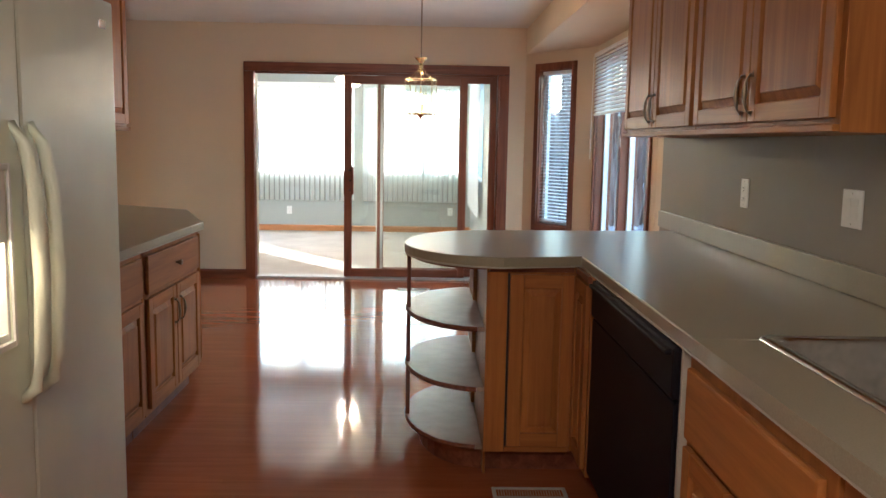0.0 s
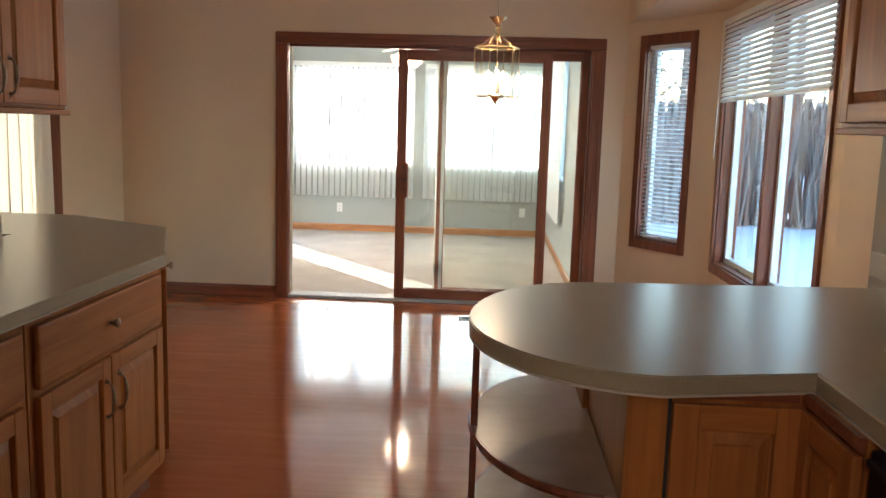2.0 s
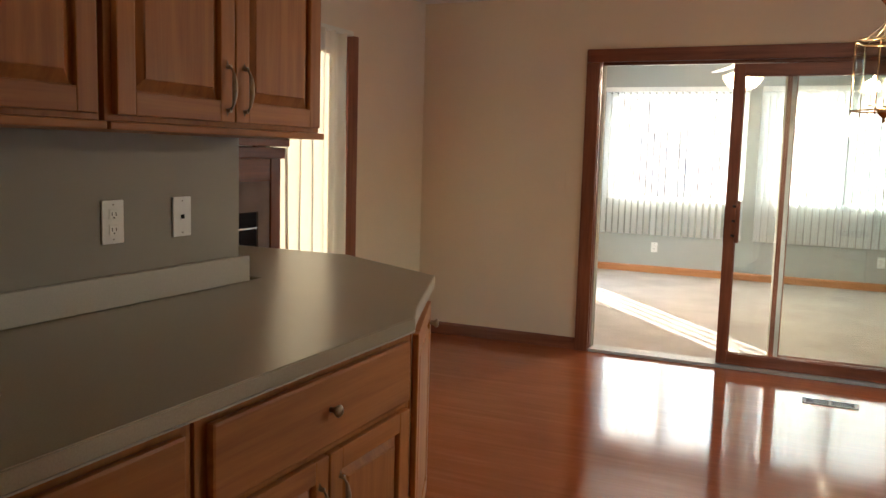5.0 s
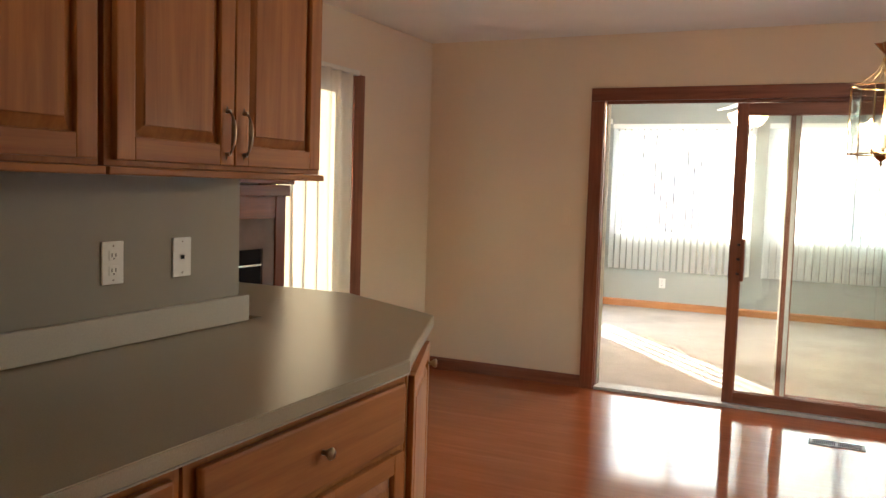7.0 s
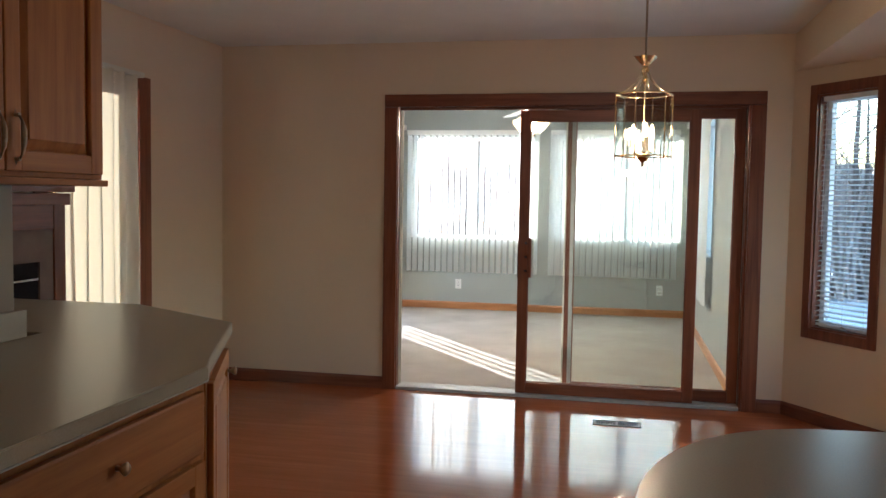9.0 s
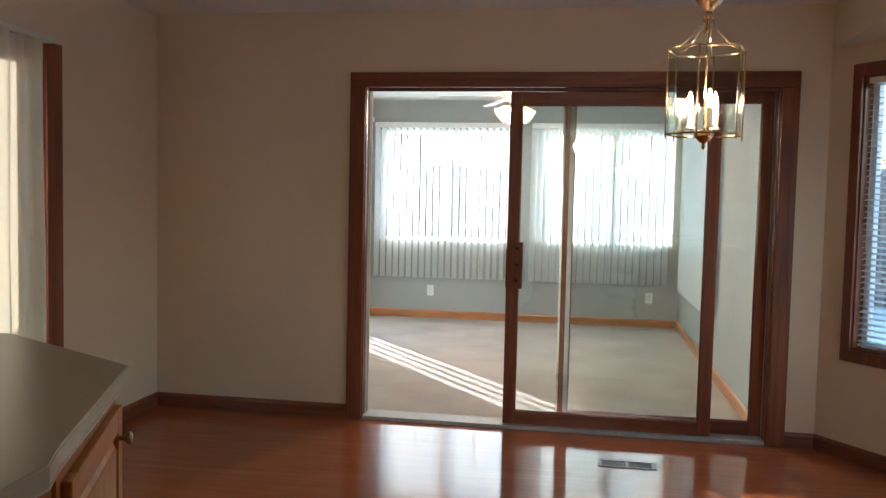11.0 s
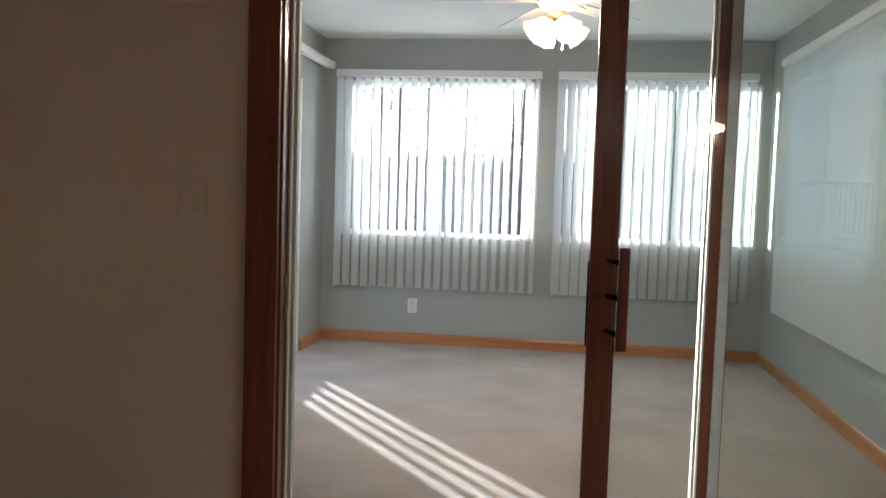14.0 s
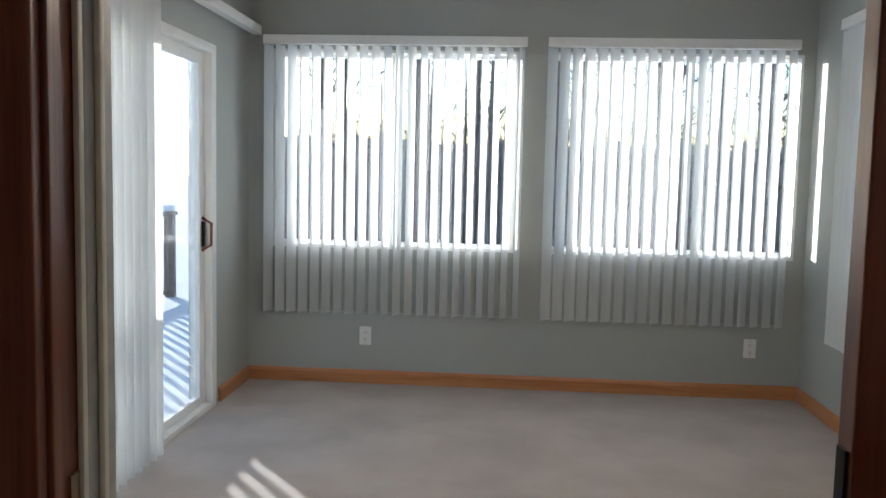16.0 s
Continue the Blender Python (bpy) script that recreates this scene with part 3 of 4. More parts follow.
# ---- white patio door of the sunroom ----
pd = tagged(new("door_2"), "white vinyl sliding patio door with a snowy deck outside", "door", "", "structure")
pd.matrix_world = m_w
q0, q1 = PD0 - 0.15, PD1 - 0.15
part("frame", boxes(((q0, -0.012, 0.0), (q0 + 0.05, 0.12, PDZ)), ((q1 - 0.07, -0.012, 0.0), (q1, 0.12, PDZ)), ((q0 + 0.05, -0.012, PDZ - 0.05), (q1 - 0.07, 0.12, PDZ)), ((q0 + 0.05, -0.012, 0.0), (q1 - 0.07, 0.12, 0.035)), bev=0.003), M["vinyl"], pd)
for a, b, y in ((q0 + 0.051, (q0 + q1) / 2 + 0.03, 0.075), ((q0 + q1) / 2 - 0.03, q1 - 0.071, 0.03)):
    lf = part("leaf", boxes(((a, y, 0.036), (a + 0.06, y + 0.035, PDZ - 0.051)), ((b - 0.08, y, 0.036), (b, y + 0.035, PDZ - 0.051)), ((a + 0.06, y, 0.036), (b - 0.08, y + 0.035, 0.085)), ((a + 0.06, y, PDZ - 0.115), (b - 0.08, y + 0.035, PDZ - 0.051)), bev=0.003), M["vinyl"], pd)
    g = part("pane", boxes(((a + 0.06, y + 0.015, 0.085), (b - 0.08, y + 0.019, PDZ - 0.115))), M["glass"], lf)
    g.visible_shadow = False
part("handle", tube([(q1 - 0.11, 0.03, 0.90), (q1 - 0.11, -0.02, 0.93), (q1 - 0.11, -0.022, 1.05), (q1 - 0.11, 0.03, 1.08)], 0.009), M["trim_v"], pd, "brown wooden pull", True)
part("latch", boxes(((q1 - 0.125, 0.018, 0.92), (q1 - 0.095, 0.03, 1.06)), bev=0.002), M["black"], pd, "black latch plate")

# ---- family room patio door and curtain seen past the counter ----
m_fw = frame_matrix((LWX, -9.25), (LWX, 0.0))
fd = tagged(new("door_3"), "dark wood cased patio door behind a sheer blind", "door", "", "structure")
fd.matrix_world = m_fw
f0, f1 = FD0 + 9.25, FD1 + 9.25
part("casing", boxes(((f1 - 0.01, -0.018, 0.0), (f1 + 0.115, 0.0, 2.07)), ((f0 - 0.09, -0.018, 0.0), (f0 + 0.01, 0.0, 2.07)), ((f0 + 0.011, -0.018, 1.99), (f1 - 0.011, 0.0, 2.07)), bev=0.003), M["trim_v"], fd)
part("frame", boxes(((f1 - 0.05, 0.002, 0.0), (f1 - 0.001, 0.13, 1.998)), ((f0 + 0.001, 0.002, 0.0), (f0 + 0.05, 0.13, 1.998)), ((f0 + 0.05, 0.002, 1.95), (f1 - 0.05, 0.13, 1.998))), M["trim_v"], fd)
g = part("pane", boxes(((f0 + 0.05, 0.07, 0.0), (f1 - 0.05, 0.075, 1.95))), M["glass"], fd)
g.visible_shadow = False


def drape(s0, s1, z0, z1, y, amp, waves):
    bm = bmesh.new()
    n = waves * 8
    rows = []
    for j in range(9):
        z = z0 + (z1 - z0) * j / 8
        k = 1.0 - 0.25 * j / 8
        rows.append([bm.verts.new((s0 + (s1 - s0) * i / n, y + amp * k * math.sin(2 * math.pi * waves * i / n + 0.5 * math.sin(i * 0.7)) + 0.004 * math.sin(j + i * 0.3), z)) for i in range(n + 1)])
    for a, b in zip(rows, rows[1:]):
        for i in range(n):
            bm.faces.new((a[i], a[i + 1], b[i + 1], b[i]))
    return bm


cu = tagged(new("curtain"), "cream sheer curtain glowing in the sun at the patio door", "curtain")
cu.matrix_world = m_fw
part("cloth", drape(f0 + 0.02, f1 - 0.085, 0.02, 2.06, -0.05, 0.032, 6), M["sheer"], cu, "", True)
# added strip shutting the gap behind the cloth against stray sun
part("hem", boxes(((f0 + 0.004, -0.045, 0.02), (f0 + 0.012, -0.02, 2.05))), M["sheer"], cu)
part("rail", boxes(((f0 - 0.5, -0.06, 2.055), (f1 - 0.02, -0.019, 2.085)), bev=0.003), M["cream"], cu)

# ---- cabinets ----
def bail(w, at, vertical=True):
    """A brass bail pull: two posts with a bowed bar, on the face y = 0 looking to -y."""
    x, z = at
    h = tagged(new("handle"), "antique brass bail pull")
    h.parent = w
    L = 0.056
    pts = []
    for i in range(9):
        t = -1 + i / 4
        off = -0.026 * (1 - 0.35 * t * t) if abs(t) < 0.99 else -0.012
        pts.append((x + (0 if vertical else t * L), off, z + (t * L if vertical else 0)))
    rr = [0.0032, 0.0036, 0.0060, 0.0072, 0.0074, 0.0072, 0.0060, 0.0036, 0.0032]
    h_mesh = mesh_of("bar", tube(pts, rr, 8), M["brass"], True)
    o = new("bar", h_mesh)
    o.parent = h
    for s in (-1, 1):
        px, pz = (x, z + s * L) if vertical else (x + s * L, z)
        bm = tube([(px, 0.0, pz), (px, -0.014, pz)], 0.0055, 8)
        tip = s * 0.017
        vs = [bm.verts.new((px - 0.007, -0.002, pz)), bm.verts.new((px + 0.007, -0.002, pz)), bm.verts.new((px, -0.001, pz + tip)), bm.verts.new((px, -0.008, pz))]
        for f in ((0, 2, 3), (1, 3, 2), (0, 3, 1), (0, 1, 2)):
            bm.faces.new([vs[k] for k in f])
        bmesh.ops.recalc_face_normals(bm, faces=bm.faces)
        part("post", bm, M["brass"], h)
    h.location.y = -0.019


def knob(w, x, z):
    bm = lathe([(0.007, 0.0), (0.006, 0.010), (0.013, 0.018), (0.016, 0.024), (0.012, 0.029), (0.004, 0.031)], 14)
    for v in bm.verts:
        c = v.co.copy()
        v.co = Vector((x + c.x, -c.z, z + c.y))
    return part("knob", bm, M["brass"], w, "antique brass knob", True)


def door_panel(parent, x0, x1, z0, z1, handle=None, kind="door", mat_h="oak_x", flat=False):
    """A raised-panel front standing 18 mm proud of the face y = 0."""
    f = 0.055 if kind == "door" else 0.0
    d = tagged(new(kind), "")
    d.parent = parent
    if f:
        for a in (x0, x1 - f):
            part("stile", boxes(((a, -0.019, z0), (a + f, 0, z1)), bev=0.004), M["oak_v"], d)
        for a in (z0, z1 - f):
            part("rail", boxes(((x0 + f, -0.0185, a), (x1 - f, 0, a + f)), bev=0.003), M[mat_h], d)
        bm = bmesh.new()
        a, b = (x0 + f, z0 + f), (x1 - f, z1 - f)
        s = min(0.032, (b[0] - a[0]) * 0.3)
        rings = []
        for k, y in ((0.0, -0.004), (0.004, -0.003), (0.009, -0.005), (s - 0.004, -0.0145), (s - 0.002, -0.018), (s, -0.0185)):
            rings.append([bm.verts.new((x, y, z)) for x, z in ((a[0] + k, a[1] + k), (b[0] - k, a[1] + k), (b[0] - k, b[1] - k), (a[0] + k, b[1] - k))])
        for p, q in zip(rings, rings[1:]):
            for i in range(4):
                bm.faces.new((p[i], p[(i + 1) % 4], q[(i + 1) % 4], q[i]))
        bm.faces.new(rings[-1])
        part("panel", bm, M["oak_v"], d)
    else:
        bm = bmesh.new()
        box(bm, (x0, -0.019, z0), (x1, 0, z1), 0.008)
        part("front", bm, M[mat_h], d)
    if handle:
        if handle[0] == "knob":
            o = knob(d, handle[1], handle[2])
            o.location.y = -0.019
        else:
            bail(d, (handle[1], handle[2]))
    return d


def cabinet(m, w, depth, z0, z1, label, fronts, toe=0.0, mat_h="oak_x", group="", hollow=False):
    c = thing("cabinet", m, label, "cabinet", group)
    bm = bmesh.new()
    if hollow:
        box(bm, (0.0, 0.001, z0 + toe), (w, 0.05, z1), 0.002)
        box(bm, (0.0, 0.05, z0 + toe), (w, depth, 0.70))
    else:
        box(bm, (0.0, 0.001, z0 + toe), (w, depth, z1), 0.002)
    part("body", bm, M["oak_v"], c)
    if toe:
        part("toe_kick", boxes(((0.0, 0.06, z0), (w, depth, z0 + toe))), M["trim_y"], c, "brown recessed toe kick")
    for fr in fronts:
        door_panel(c, *fr[:4], **fr[4])
    return c


Z = Matrix.Rotation
def at(x, y, deg):
    return Matrix.Translation((x, y, 0)) @ Z(radians(deg), 4, "Z")


# left run, fronts looking to +x
def base_pair(m, w, label, drawer=True):
    zt = 0.868
    fr = []
    if drawer:
        fr.append((0.03, w - 0.03, 0.655, 0.83, dict(kind="drawer", mat_h="oak_x", handle=("knob", w / 2, 0.745))))
        top = 0.635
    else:
        top = 0.83
    mid = w / 2
    fr.append((0.03, mid - 0.004, 0.13, top, dict(handle=("bail", mid - 0.045, top - 0.125), mat_h="oak_x")))
    fr.append((mid + 0.004, w - 0.03, 0.13, top, dict(handle=("bail", mid + 0.045, top - 0.125), mat_h="oak_x")))
    return cabinet(m, w, 0.60, 0.0, zt, label, fr, 0.10, "oak_x", "kitchen base cabinets")


LX = 0.50
base_pair(at(LX, -4.47, 90), 0.89, "honey oak base cabinet with one drawer and two raised-panel doors")
base_pair(at(LX, -5.37, 90), 0.89, "honey oak base cabinet beside the refrigerator with drawer and doors")
# angled end of the left run
ang = math.degrees(math.atan2(0.62, -0.25))
mdg = at(0.495, -3.56, ang)
cabinet(mdg, 0.62, 0.34, 0.0, 0.868, "honey oak angled end cabinet with one tall raised-panel door", [(0.03, 0.59, 0.13, 0.83, dict(handle=("knob", 0.54, 0.76)))], 0.10)
structure("cabinet_return", boxes(((-0.9, -3.35, 0.0), (0.2, -2.98, 0.868)), bev=0.003), M["oak_v"], "honey oak cabinet back beneath the worktop")

# left uppers
def upper(m, w, z0, z1, label, depth=0.31, end_handle=False):
    mid = w / 2
    fr = [(0.02, mid - 0.003, z0 + 0.014, z1 - 0.02, dict(handle=("bail", mid - 0.035, z0 + 0.10), mat_h="oak_x")),
          (mid + 0.003, w - 0.02, z0 + 0.014, z1 - 0.02, dict(handle=("bail", mid + 0.035, z0 + 0.10), mat_h="oak_x"))]
    c = cabinet(m, w, depth, z0, z1, label, fr, 0.0, "oak_x", "kitchen wall cabinets")
    part("light_rail", boxes(((-0.002, -0.02, z0 - 0.02), (w + 0.004, depth, z0 - 0.001)), bev=0.004), M["oak_x"], c)
    return c


cu1 = upper(at(0.09, -4.285, 90), 0.85, 1.405, 2.20, "honey oak wall cabinet with two raised-panel doors and bail pulls", 0.288)
upper(at(0.09, -5.16, 90), 0.86, 1.405, 2.20, "honey oak wall cabinet with two raised-panel doors and bail pulls", 0.288)
e = door_panel(cu1, 0.02, 0.26, 1.42, 2.18, handle=("bail", 0.055, 1.51))
e.matrix_local = Matrix.Translation((0.853, 0.015, 0)) @ Z(radians(90), 4, "Z")

# left worktop and upstand
left_top = [(0.565, -5.38), (0.565, -3.68), (0.52, -3.585), (0.275, -2.945), (0.20, -2.90), (-0.30, -2.61), (-1.0, -2.61), (-1.0, -3.34), (-0.199, -3.34), (-0.199, -5.38)]
def worktop(slab, edge, label):
    w = thing("worktop", Matrix.Identity(4), label, "worktop")
    part("slab", slab, M["counter"], w)
    part("front_edge", edge, M["splash"], w, "pale laminate front edge")


worktop(prism(left_top, 0.876, 0.912, 0.003), prism(left_top, 0.872, 0.8755), "grey speckled laminate worktop with an angled corner over oak cabinets")
us = part("upstand", boxes(((-0.198, -5.38, 0.914), (-0.178, -3.43, 1.0)), bev=0.003), M["splash"])
tagged(us, "pale laminate upstand along the taupe wall", "upstand")


def outlet(name, m, label, kind="duplex", w=0.075, h=0.118):
    """A wall plate on the face y = 0 looking to -y, centred at the origin of m."""
    o = thing(name, m, label, "outlet")
    bm = bmesh.new()
    box(bm, (-w / 2, -0.006, -h / 2), (w / 2, 0, h / 2), 0.0025)
    part("plate", bm, M["white"], o)
    if kind == "duplex":
        for z in (-0.021, 0.021):
            bm = bmesh.new()
            box(bm, (-0.016, -0.009, z - 0.014), (0.016, -0.006, z + 0.014), 0.002)
            rc = part("socket", bm, M["white"], o)
            part("slot", boxes(((-0.008, -0.0095, z - 0.004), (-0.0055, -0.009, z + 0.006)), ((0.0055, -0.0095, z - 0.004), (0.008, -0.009, z + 0.006)), ((-0.002, -0.0095, z - 0.011), (0.002, -0.009, z - 0.007))), M["black"], rc)
    elif kind == "cable":
        part("jack", boxes(((-0.006, -0.009, -0.006), (0.006, -0.006, 0.006))), M["black"], o, "small black socket")
    else:
        n = 1 if w < 0.1 else 2
        for k in range(n):
            x = (k - (n - 1) / 2) * 0.046
            bm = bmesh.new()
            box(bm, (x - 0.016, -0.009, -0.033), (x + 0.016, -0.006, 0.033), 0.002)
            part("rocker", bm, M["white"], o)
    part("screw", boxes(((-0.002, -0.0068, h / 2 - 0.014), (0.002, -0.006, h / 2 - 0.010)), ((-0.002, -0.0068, -h / 2 + 0.010), (0.002, -0.006, -h / 2 + 0.014))), M["steel"], o)
    return o


outlet("outlet", at(-0.1995, -3.995, 90) @ Matrix.Translation((0, 0, 1.145)), "white duplex power outlet on the taupe wall above the worktop")
outlet("outlet", at(-0.1995, -3.73, 90) @ Matrix.Translation((0, 0, 1.145)), "white wall plate with one small jack on the taupe wall", "cable")
outlet("outlet", at(RWX - 0.0005, -4.72, -90) @ Matrix.Translation((0, 0, 1.165)), "white duplex power outlet on the kitchen wall")
outlet("switch", at(RWX - 0.0005, -5.588, -90) @ Matrix.Translation((0, 0, 1.17)), "white double switch plate on the kitchen wall", "switch", 0.12)
outlet("outlet", Matrix.Translation((-0.281, SUNY1 - 0.0005, 0.312)), "white duplex power outlet low on the sunroom wall")
outlet("outlet", Matrix.Translation((2.12, SUNY1 - 0.0005, 0.318)), "white duplex power outlet low on the sunroom wall")
sw = outlet("switch", Matrix.Translation((-0.16, -0.0005, 1.19)), "beige painted-over switch plate beside the sliding door", "switch")

for o in sw.children:
    me = o.data.copy()
    me.materials[0] = M["beige"]
    o.data = me

# right run and peninsula
RF = 2.385
fr = [(0.03, 0.70, 0.655, 0.83, dict(kind="drawer", mat_h="oak_x")), (0.03, 0.362, 0.13, 0.635, dict(mat_h="oak_x", handle=("bail", 0.32, 0.48))), (0.37, 0.70, 0.13, 0.635, dict(mat_h="oak_x", handle=("bail", 0.41, 0.48)))]
cabinet(at(RF, -6.155, -90), 0.73, 0.62, 0.0, 0.868, "honey oak sink cabinet with a false drawer front and two doors", fr, 0.10, "oak_x", "kitchen base cabinets", True)
cabinet(at(RF, -6.90, -90), 0.73, 0.62, 0.0, 0.868, "honey oak base cabinet with a drawer and two doors", fr, 0.10, "oak_x", "kitchen base cabinets", True)
# folding corner unit
cc = cabinet(at(2.0, -4.83, 0), 1.03, 0.60, 0.0, 0.868, "honey oak corner base cabinet with a folding raised-panel door", [(0.082, 0.345, 0.125, 0.835, {})], 0.10)
d2 = door_panel(cc, 0.006, 0.265, 0.13, 0.835, mat_h="oak_x")
d2.matrix_local = Matrix.Translation((RF - 2.03, 0.0, 0)) @ Z(radians(-90), 4, "Z")
part("side_body", boxes(((RF - 2.03 + 0.001, -0.272, 0.10), (1.03, 0.0, 0.868)), bev=0.002), M["oak_v"], cc)
part("corner_stile", boxes(((-0.012, -0.012, 0.10), (0.072, 0.0, 0.845)), bev=0.002), M["oak_v"], cc)
# dark strip paints the shade of the gap between stile and door
part("reveal", boxes(((0.073, -0.004, 0.11), (0.081, 0.0, 0.84))), M["dark"], cc, "dark strip for the shaded gap beside the door")
part("bottom_rail", boxes(((0.073, -0.012, 0.10), (RF - 2.05, 0.0, 0.122)), bev=0.002), M["oak_x"], cc, "oak bottom rail")
part("top_rail", boxes(((0.0, -0.012, 0.845), (RF - 2.03 - 0.02, 0.0, 0.870)), ((RF - 2.03 - 0.014, -0.27, 0.845), (RF - 2.03, -0.012, 0.870)), bev=0.002), M["trim_x"], cc, "brown top rail")
part("gable", boxes(((-0.012, 0.0, 0.0), (-0.001, 0.62, 0.868)), bev=0.002), M["oak_v"], cc)
# dishwasher
dw = thing("dishwasher", at(RF, -5.11, -90), "black built-in dishwasher between oak cabinets", "dishwasher")
part("body", boxes(((0.0, 0.0, 0.10), (1.03, 0.6, 0.865)), bev=0.004), M["black"], dw)
part("door", boxes(((0.01, -0.028, 0.13), (1.02, -0.001, 0.72)), bev=0.006), M["black"], dw)
part("control_panel", boxes(((0.01, -0.034, 0.728), (1.02, -0.001, 0.862)), bev=0.01), M["black"], dw)
part("toe_kick", boxes(((0.0, 0.05, 0.0), (1.03, 0.6, 0.10))), M["dark"], dw)
part("pull_lip", boxes(((0.03, -0.05, 0.838), (1.0, -0.03, 0.852)), bev=0.005), M["black"], dw, "black pull lip")
ft = thing("filler", at(RF, -6.14, -90), "pale narrow filler strip beside the dishwasher", "filler strip")
part("strip", boxes(((0.0, -0.018, 0.0), (0.014, 0.5, 0.868)), bev=0.001), M["splash"], ft)


def arc(cx, cy, rx, ry, a0, a1, n):
    return [(cx + rx * math.cos(radians(a0 + (a1 - a0) * i / n)), cy + ry * math.sin(radians(a0 + (a1 - a0) * i / n))) for i in range(n + 1)]


end = []
for i in range(29):
    a = radians(92 + 176 * i / 28)
    c, d = math.cos(a), math.sin(a)
    end.append((2.06 + c * 0.41, -4.44 + d * (0.54 if d > 0 else 0.48)))
sx0, sx1, sy0, sy1 = 2.535, 2.94, -7.08, -6.245
pen = [(3.045, -3.80)] + end + [(2.36, -4.85), (2.36, sy1), (3.045, sy1)]
def right_top(z0, z1, bev):
    bm = prism(pen, z0, z1, bev)
    box(bm, (2.36, sy0, z0), (sx0, sy1, z1))
    box(bm, (sx1, sy0, z0), (3.045, sy1, z1))
    box(bm, (2.36, -9.2, z0), (3.045, sy0, z1))
    return bm


worktop(right_top(0.874, 0.912, 0.003), right_top(0.868, 0.8735, 0), "pale speckled laminate worktop with a rounded peninsula end")
us = part("upstand", boxes(((3.022, -9.2, 0.914), (3.046, -3.56, 1.0)), bev=0.003), M["counter"])
tagged(us, "pale laminate upstand along the kitchen wall", "upstand")
# sink
sk = thing("sink", Matrix.Identity(4), "stainless steel drop-in kitchen sink", "sink")
bm = bmesh.new()
x0, x1, y0, y1 = sx0 - 0.025, sx1 + 0.025, sy0 - 0.02, sy1 + 0.02


def loop(x0, x1, y0, y1, z, r, n=5):
    p = []
    for cx, cy, a in ((x1 - r, y1 - r, 0), (x0 + r, y1 - r, 90), (x0 + r, y0 + r, 180), (x1 - r, y0 + r, 270)):
        p += [bm.verts.new((cx + r * math.cos(radians(a + 90 * i / n)), cy + r * math.sin(radians(a + 90 * i / n)), z)) for i in range(n + 1)]
    return p


ls = [loop(x0, x1, y0, y1, 0.9135, 0.03), loop(x0 + 0.003, x1 - 0.003, y0 + 0.003, y1 - 0.003, 0.919, 0.03), loop(x0 + 0.03, x1 - 0.03, y0 + 0.03, y1 - 0.03, 0.917, 0.05),
      loop(x0 + 0.038, x1 - 0.038, y0 + 0.038, y1 - 0.038, 0.906, 0.055), loop(x0 + 0.055, x1 - 0.055, y0 + 0.055, y1 - 0.055, 0.76, 0.06), loop(x0 + 0.10, x1 - 0.10, y0 + 0.10, y1 - 0.10, 0.745, 0.05)]
for a, b in zip(ls, ls[1:]):
    for i in range(len(a)):
        bm.faces.new((a[i], a[(i + 1) % len(a)], b[(i + 1) % len(a)], b[i]))
bm.faces.new(ls[-1])
part("basin", bm, M["steel"], sk, "", True)
part("drain", lathe([(0.045, 0), (0.045, 0.004), (0.03, 0.006), (0.02, 0.003)], 20, None, ((x0 + x1) / 2, (y0 + y1) / 2, 0.745)), M["steel"], sk, "", True)

# open end shelves
sh = thing("end_shelf", Matrix.Identity(4), "open rounded oak end shelves below the peninsula", "shelf")
curve = arc(1.985, -4.36, 0.32, 0.46, 95, 265, 20)
for z in (0.10, 0.345, 0.595):
    pts = [(1.985, -3.90)] + curve[1:-1] + [(1.985, -4.82)]
    part("shelf", prism(pts, z, z + 0.02, 0.002), M["shelf"], sh)
    part("edge_band", tube([(x, y, z + 0.01) for x, y in curve], 0.0115, 6), M["trim_v"], sh, "brown edge band")
part("plinth", prism([(1.985, -3.95)] + arc(1.985, -4.36, 0.26, 0.40, 95, 265, 16)[1:-1] + [(1.985, -4.77)], 0.0, 0.099), M["trim_y"], sh)
part("apron", prism([(1.985, -3.90)] + arc(2.0, -4.39, 0.325, 0.455, 95, 265, 20)[1:-1] + [(1.985, -4.84)], 0.852, 0.871), M["trim_v"], sh)
part("post", boxes(((1.662, -4.43, 0.11), (1.68, -4.405, 0.852)), bev=0.002), M["trim_v"], sh, "thin brown post")
part("back_panel", boxes(((1.97, -4.25, 0.12), (1.987, -3.92, 0.85))), M["oak_v"], sh)

# right uppers
def upper_r(y, w, label):
    return upper(at(2.748, y, -90), w, 1.414, 2.195, label, 0.30)


upper_r(-3.89, 1.075, "honey oak wall cabinet with two raised-panel doors beside the bay")
ur = upper_r(-4.968, 1.10, "honey oak wall cabinet with two raised-panel doors and a plain end")
part("end_panel", boxes(((1.101, -0.002, 1.392), (1.109, 0.30, 2.195)), bev=0.002), M["oak_v"], ur)

# refrigerator, doors looking to +x
fg = thing("refrigerator", at(0.75, -6.40, 90), "off-white side-by-side refrigerator with a lit ice dispenser", "refrigerator")
part("body", boxes(((0.0, 0.065, 0.02), (1.0, 0.86, 1.77)), bev=0.01), M["fridge"], fg)
part("grille", boxes(((0.01, 0.04, 0.0), (0.99, 0.07, 0.075))), M["dark"], fg)
